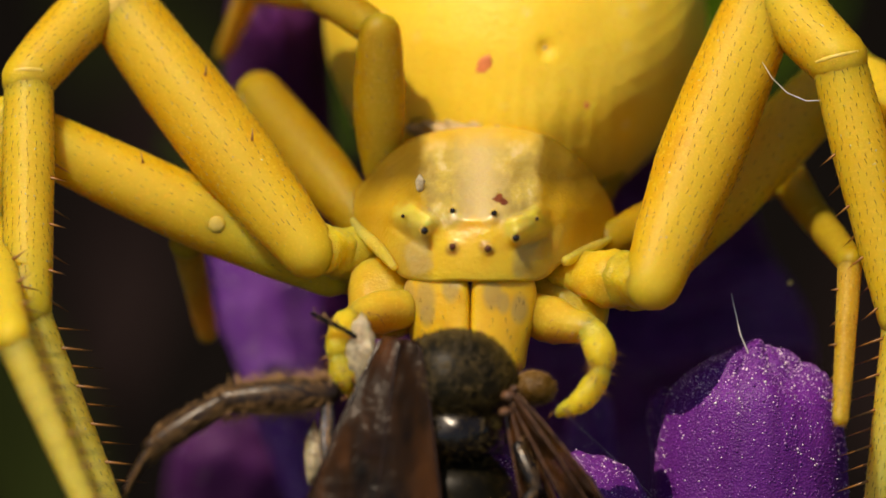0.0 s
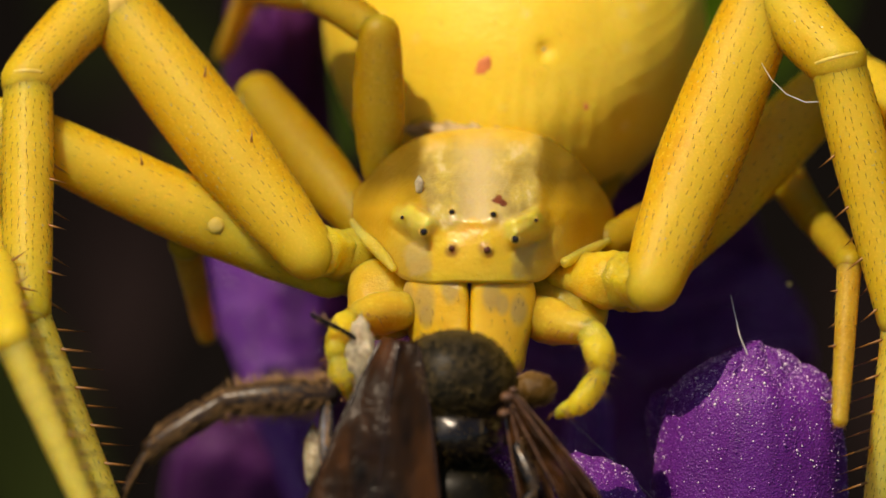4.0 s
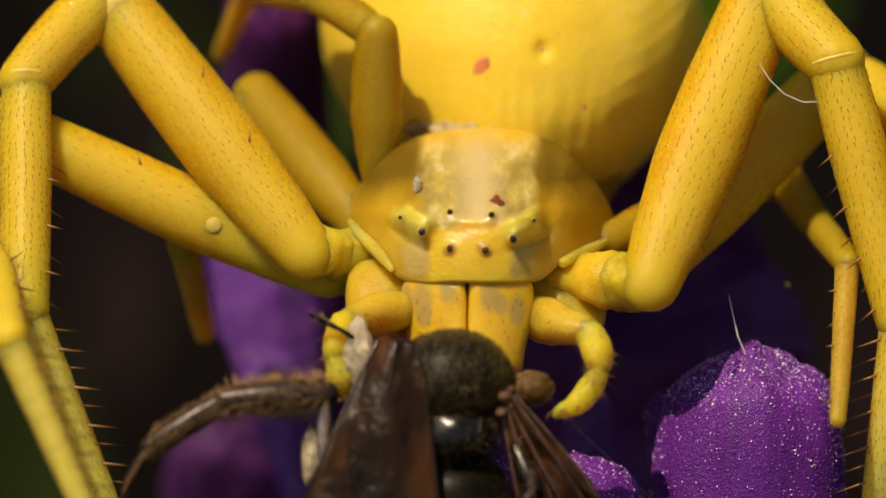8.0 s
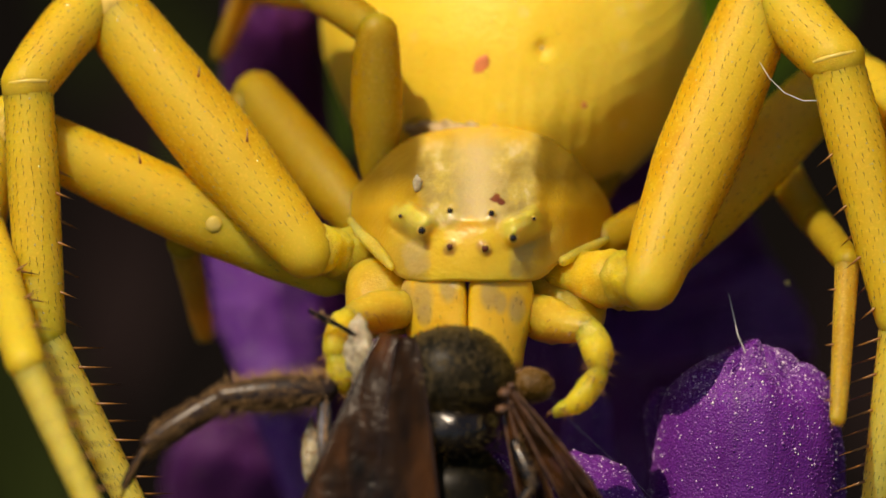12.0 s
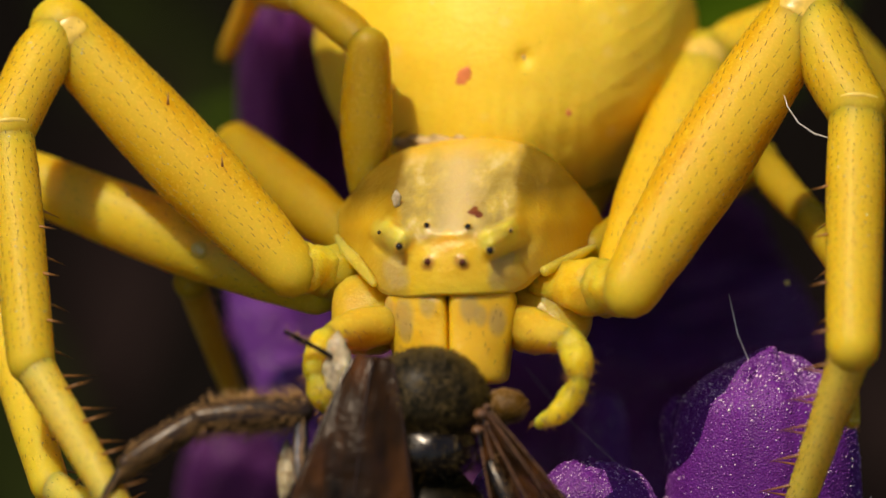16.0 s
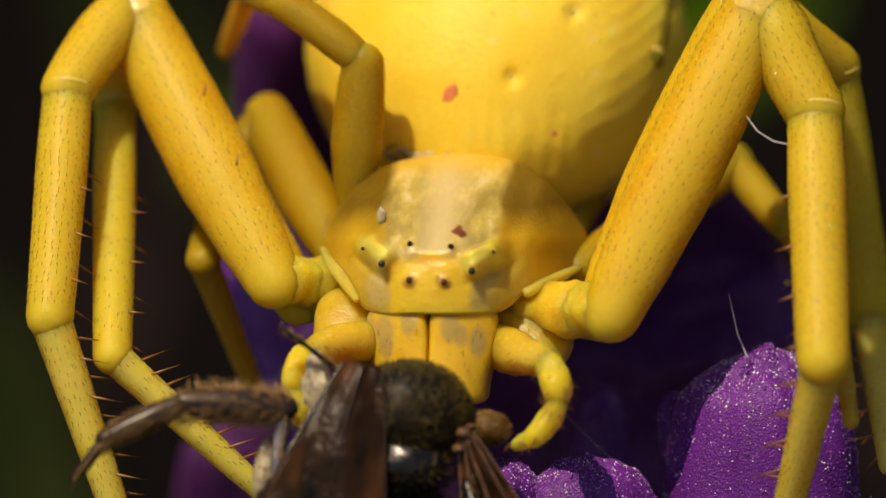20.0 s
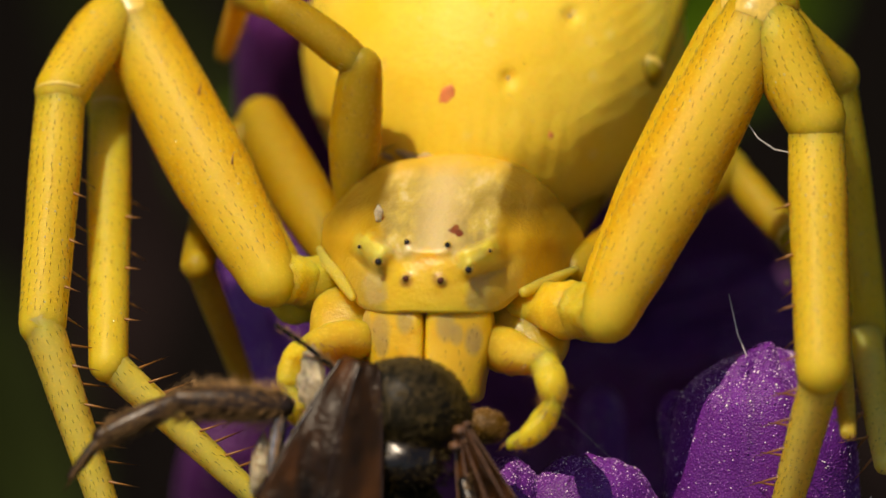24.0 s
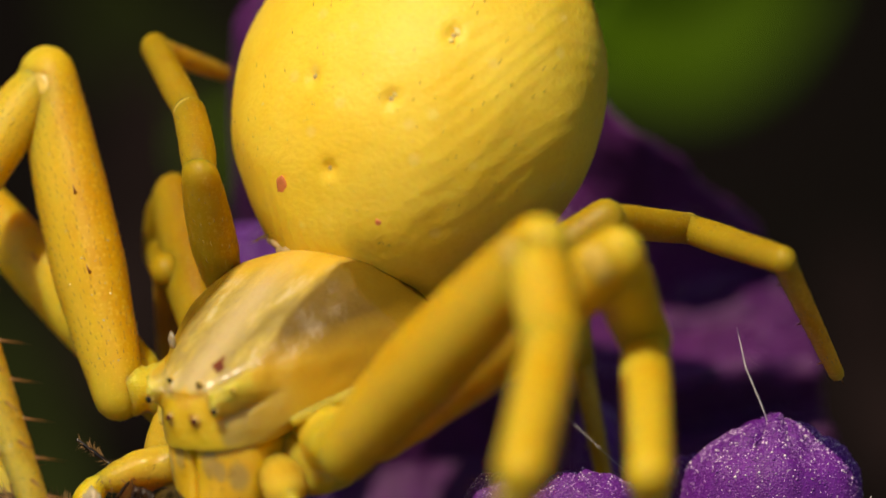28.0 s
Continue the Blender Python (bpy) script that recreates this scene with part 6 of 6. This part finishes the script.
    step(legs["R4"], [
        (0, (1.84, 1.48, -4.02), (2.16, 2.19, -3.29), (2.31, 3.19, -3.67), (2.39, 3.93, -5.19)),
        (12, (1.84, 1.48, -4.02), (2.16, 2.19, -3.29), (2.31, 3.19, -3.67), (2.39, 3.93, -5.19)),
        (15.5, (1.80, 1.44, -4.09), (2.17, 2.12, -3.36), (2.30, 3.07, -3.84), (2.31, 3.82, -5.36)),
        (18.2, (1.82, 1.49, -4.01), (2.22, 2.24, -3.36), (2.30, 3.12, -3.98), (2.28, 3.90, -5.48)),
        (24.6, (1.80, 1.50, -4.01), (2.24, 2.12, -3.26), (2.50, 2.82, -4.03), (2.57, 3.47, -5.59)),
        (25, (1.91, 1.39, -4.09), (2.48, 1.84, -3.31), (3.01, 1.90, -4.25), (3.19, 1.80, -5.93)),
        (25.5, (1.82, 1.12, -4.37), (2.45, 0.96, -3.53), (2.73, 0.28, -4.32), (2.59, -0.44, -5.84)),
        (26, (1.79, 0.97, -4.49), (2.47, 0.17, -4.70), (2.69, -0.89, -4.69), (1.99, -1.70, -6.00)),
        (26.4, (1.85, 0.84, -4.53), (2.43, -0.04, -4.72), (2.44, -1.11, -4.62), (1.69, -2.00, -5.85)),
        (26.5, (1.92, 0.81, -4.51), (2.47, -0.09, -4.70), (2.46, -1.16, -4.59), (1.68, -2.02, -5.82)),
        (26.6, (2.11, 0.83, -4.40), (2.75, -0.01, -4.28), (2.74, -1.08, -4.15), (1.90, -1.88, -5.38)),
        (26.8, (1.75, 0.30, -4.71), (2.14, -0.53, -5.26), (2.14, -1.59, -5.11), (1.24, -2.70, -6.02)),
        (27, (1.89, 0.42, -4.65), (2.13, -0.32, -5.38), (2.11, -1.38, -5.19), (2.76, -2.18, -3.85)),
        (27.2, (1.88, 0.60, -4.61), (2.75, 0.11, -4.22), (2.69, -0.94, -4.03), (3.30, -2.12, -2.98)),
        (27.4, (2.04, 0.69, -4.51), (2.79, 0.28, -3.87), (2.78, -0.79, -3.73), (3.13, -2.35, -3.18)),
        (27.5, (1.72, 0.51, -4.68), (2.44, 0.12, -3.99), (2.36, -0.94, -3.82), (2.86, -2.29, -2.92)),
        (27.6, (1.42, 0.36, -4.76), (2.16, -0.01, -4.09), (1.77, -0.97, -4.39), (2.28, -2.14, -3.28)),
        (28, (1.30, 0.63, -4.72), (1.07, 0.11, -5.62), (1.03, -0.97, -5.70), (1.43, -2.57, -5.35)),
    ])
    walk(bee, [(t, BASE @ held(at, turn)) for t, at, turn in (
        (0, (0.25, -0.88, 0.35), (0, 0, 0)),
        (12, (0.25, -0.85, 0.35), (0, 0, 0)),
        (12.5, (0.15, -0.82, 0.35), (0, 2, 0)),
        (13, (0.06, -0.88, 0.35), (0, 2, 0)),
        (13.5, (-0.02, -0.93, 0.35), (0, 2, 0)),
        (15.5, (0.00, -1.07, 0.35), (0, 2, 0)),
        (16, (-0.03, -1.08, 0.35), (0, 2, 0)),
        (16.5, (-0.14, -1.12, 0.35), (0, 2, -1)),
        (17, (-0.19, -1.15, 0.35), (0, 2, -3)),
        (17.5, (-0.17, -1.16, 0.35), (0, 2, -6)),
        (18, (-0.15, -1.17, 0.35), (0, 2, -7)),
        (20, (-0.13, -1.24, 0.35), (0, 2, -7)),
        (21.5, (-0.12, -1.24, 0.35), (0, 2, -7)),
        (23.5, (-0.16, -1.25, 0.35), (0, 2, -7)),
        (24.5, (-0.20, -1.18, 0.35), (0, 1, -7)),
        (25, (-0.44, -1.18, 0.35), (2, -2, -7)),
        (25.5, (-0.72, -1.29, 0.35), (4, -6, -7)),
        (26, (-1.70, -1.76, 0.35), (8, -24, -10)),
        (26.5, (-1.50, -1.93, 0.35), (10, -26, -10)),
        (26.8, (-1.78, -2.40, 0.35), (12, -26, -10)),
        (27, (-1.82, -2.31, 0.35), (12, -26, -10)),
        (27.4, (-1.90, -2.25, 0.35), (12, -27, -10)),
        (28, (-2.50, -2.63, 0.35), (14, -35, -10)),
    )])
    walk(flower, [(t, BASE @ held((x, y, 0), (0, 0, 0))) for t, x, y in (
        (0, 0, 0), (12, 0, 0), (13.5, 0.04, -0.01), (15.5, 0.18, -0.03), (16.0, 0.18, -0.08), (17.0, 0.07, -0.07), (18.0, 0.06, -0.02), (20.0, 0.15, -0.04),
        (21.5, 0.16, -0.04), (24.6, 0.15, -0.03), (25.0, 0.08, -0.10), (25.5, 0.05, -0.12), (26.0, 0.10, -0.14), (27.0, 0.14, -0.16), (28.0, 0.10, -0.20))])

    # the rounded tip sags when the spider pulls away
    for ob, k in ((tip_petal, 1.0), (fold_petal, 0.9), (petal_hair, 0.6)):
        rest = ob.matrix_basis.copy()
        step_by = BASE.to_3x3() if ob is petal_hair else Matrix.Identity(3)
        walk(ob, [(t, Matrix.Translation(step_by @ mm(x * k, y * k, 0)) @ rest) for t, x, y in (
            (0, 0, 0), (24.5, 0, 0), (25.0, -0.18, -0.28), (25.5, -0.10, -0.38), (26.0, 0.0, -0.38), (26.5, 0.05, -0.42), (27.0, 0.10, -0.56), (27.5, 0.15, -0.66), (28.0, 0.15, -0.62))])


motions()
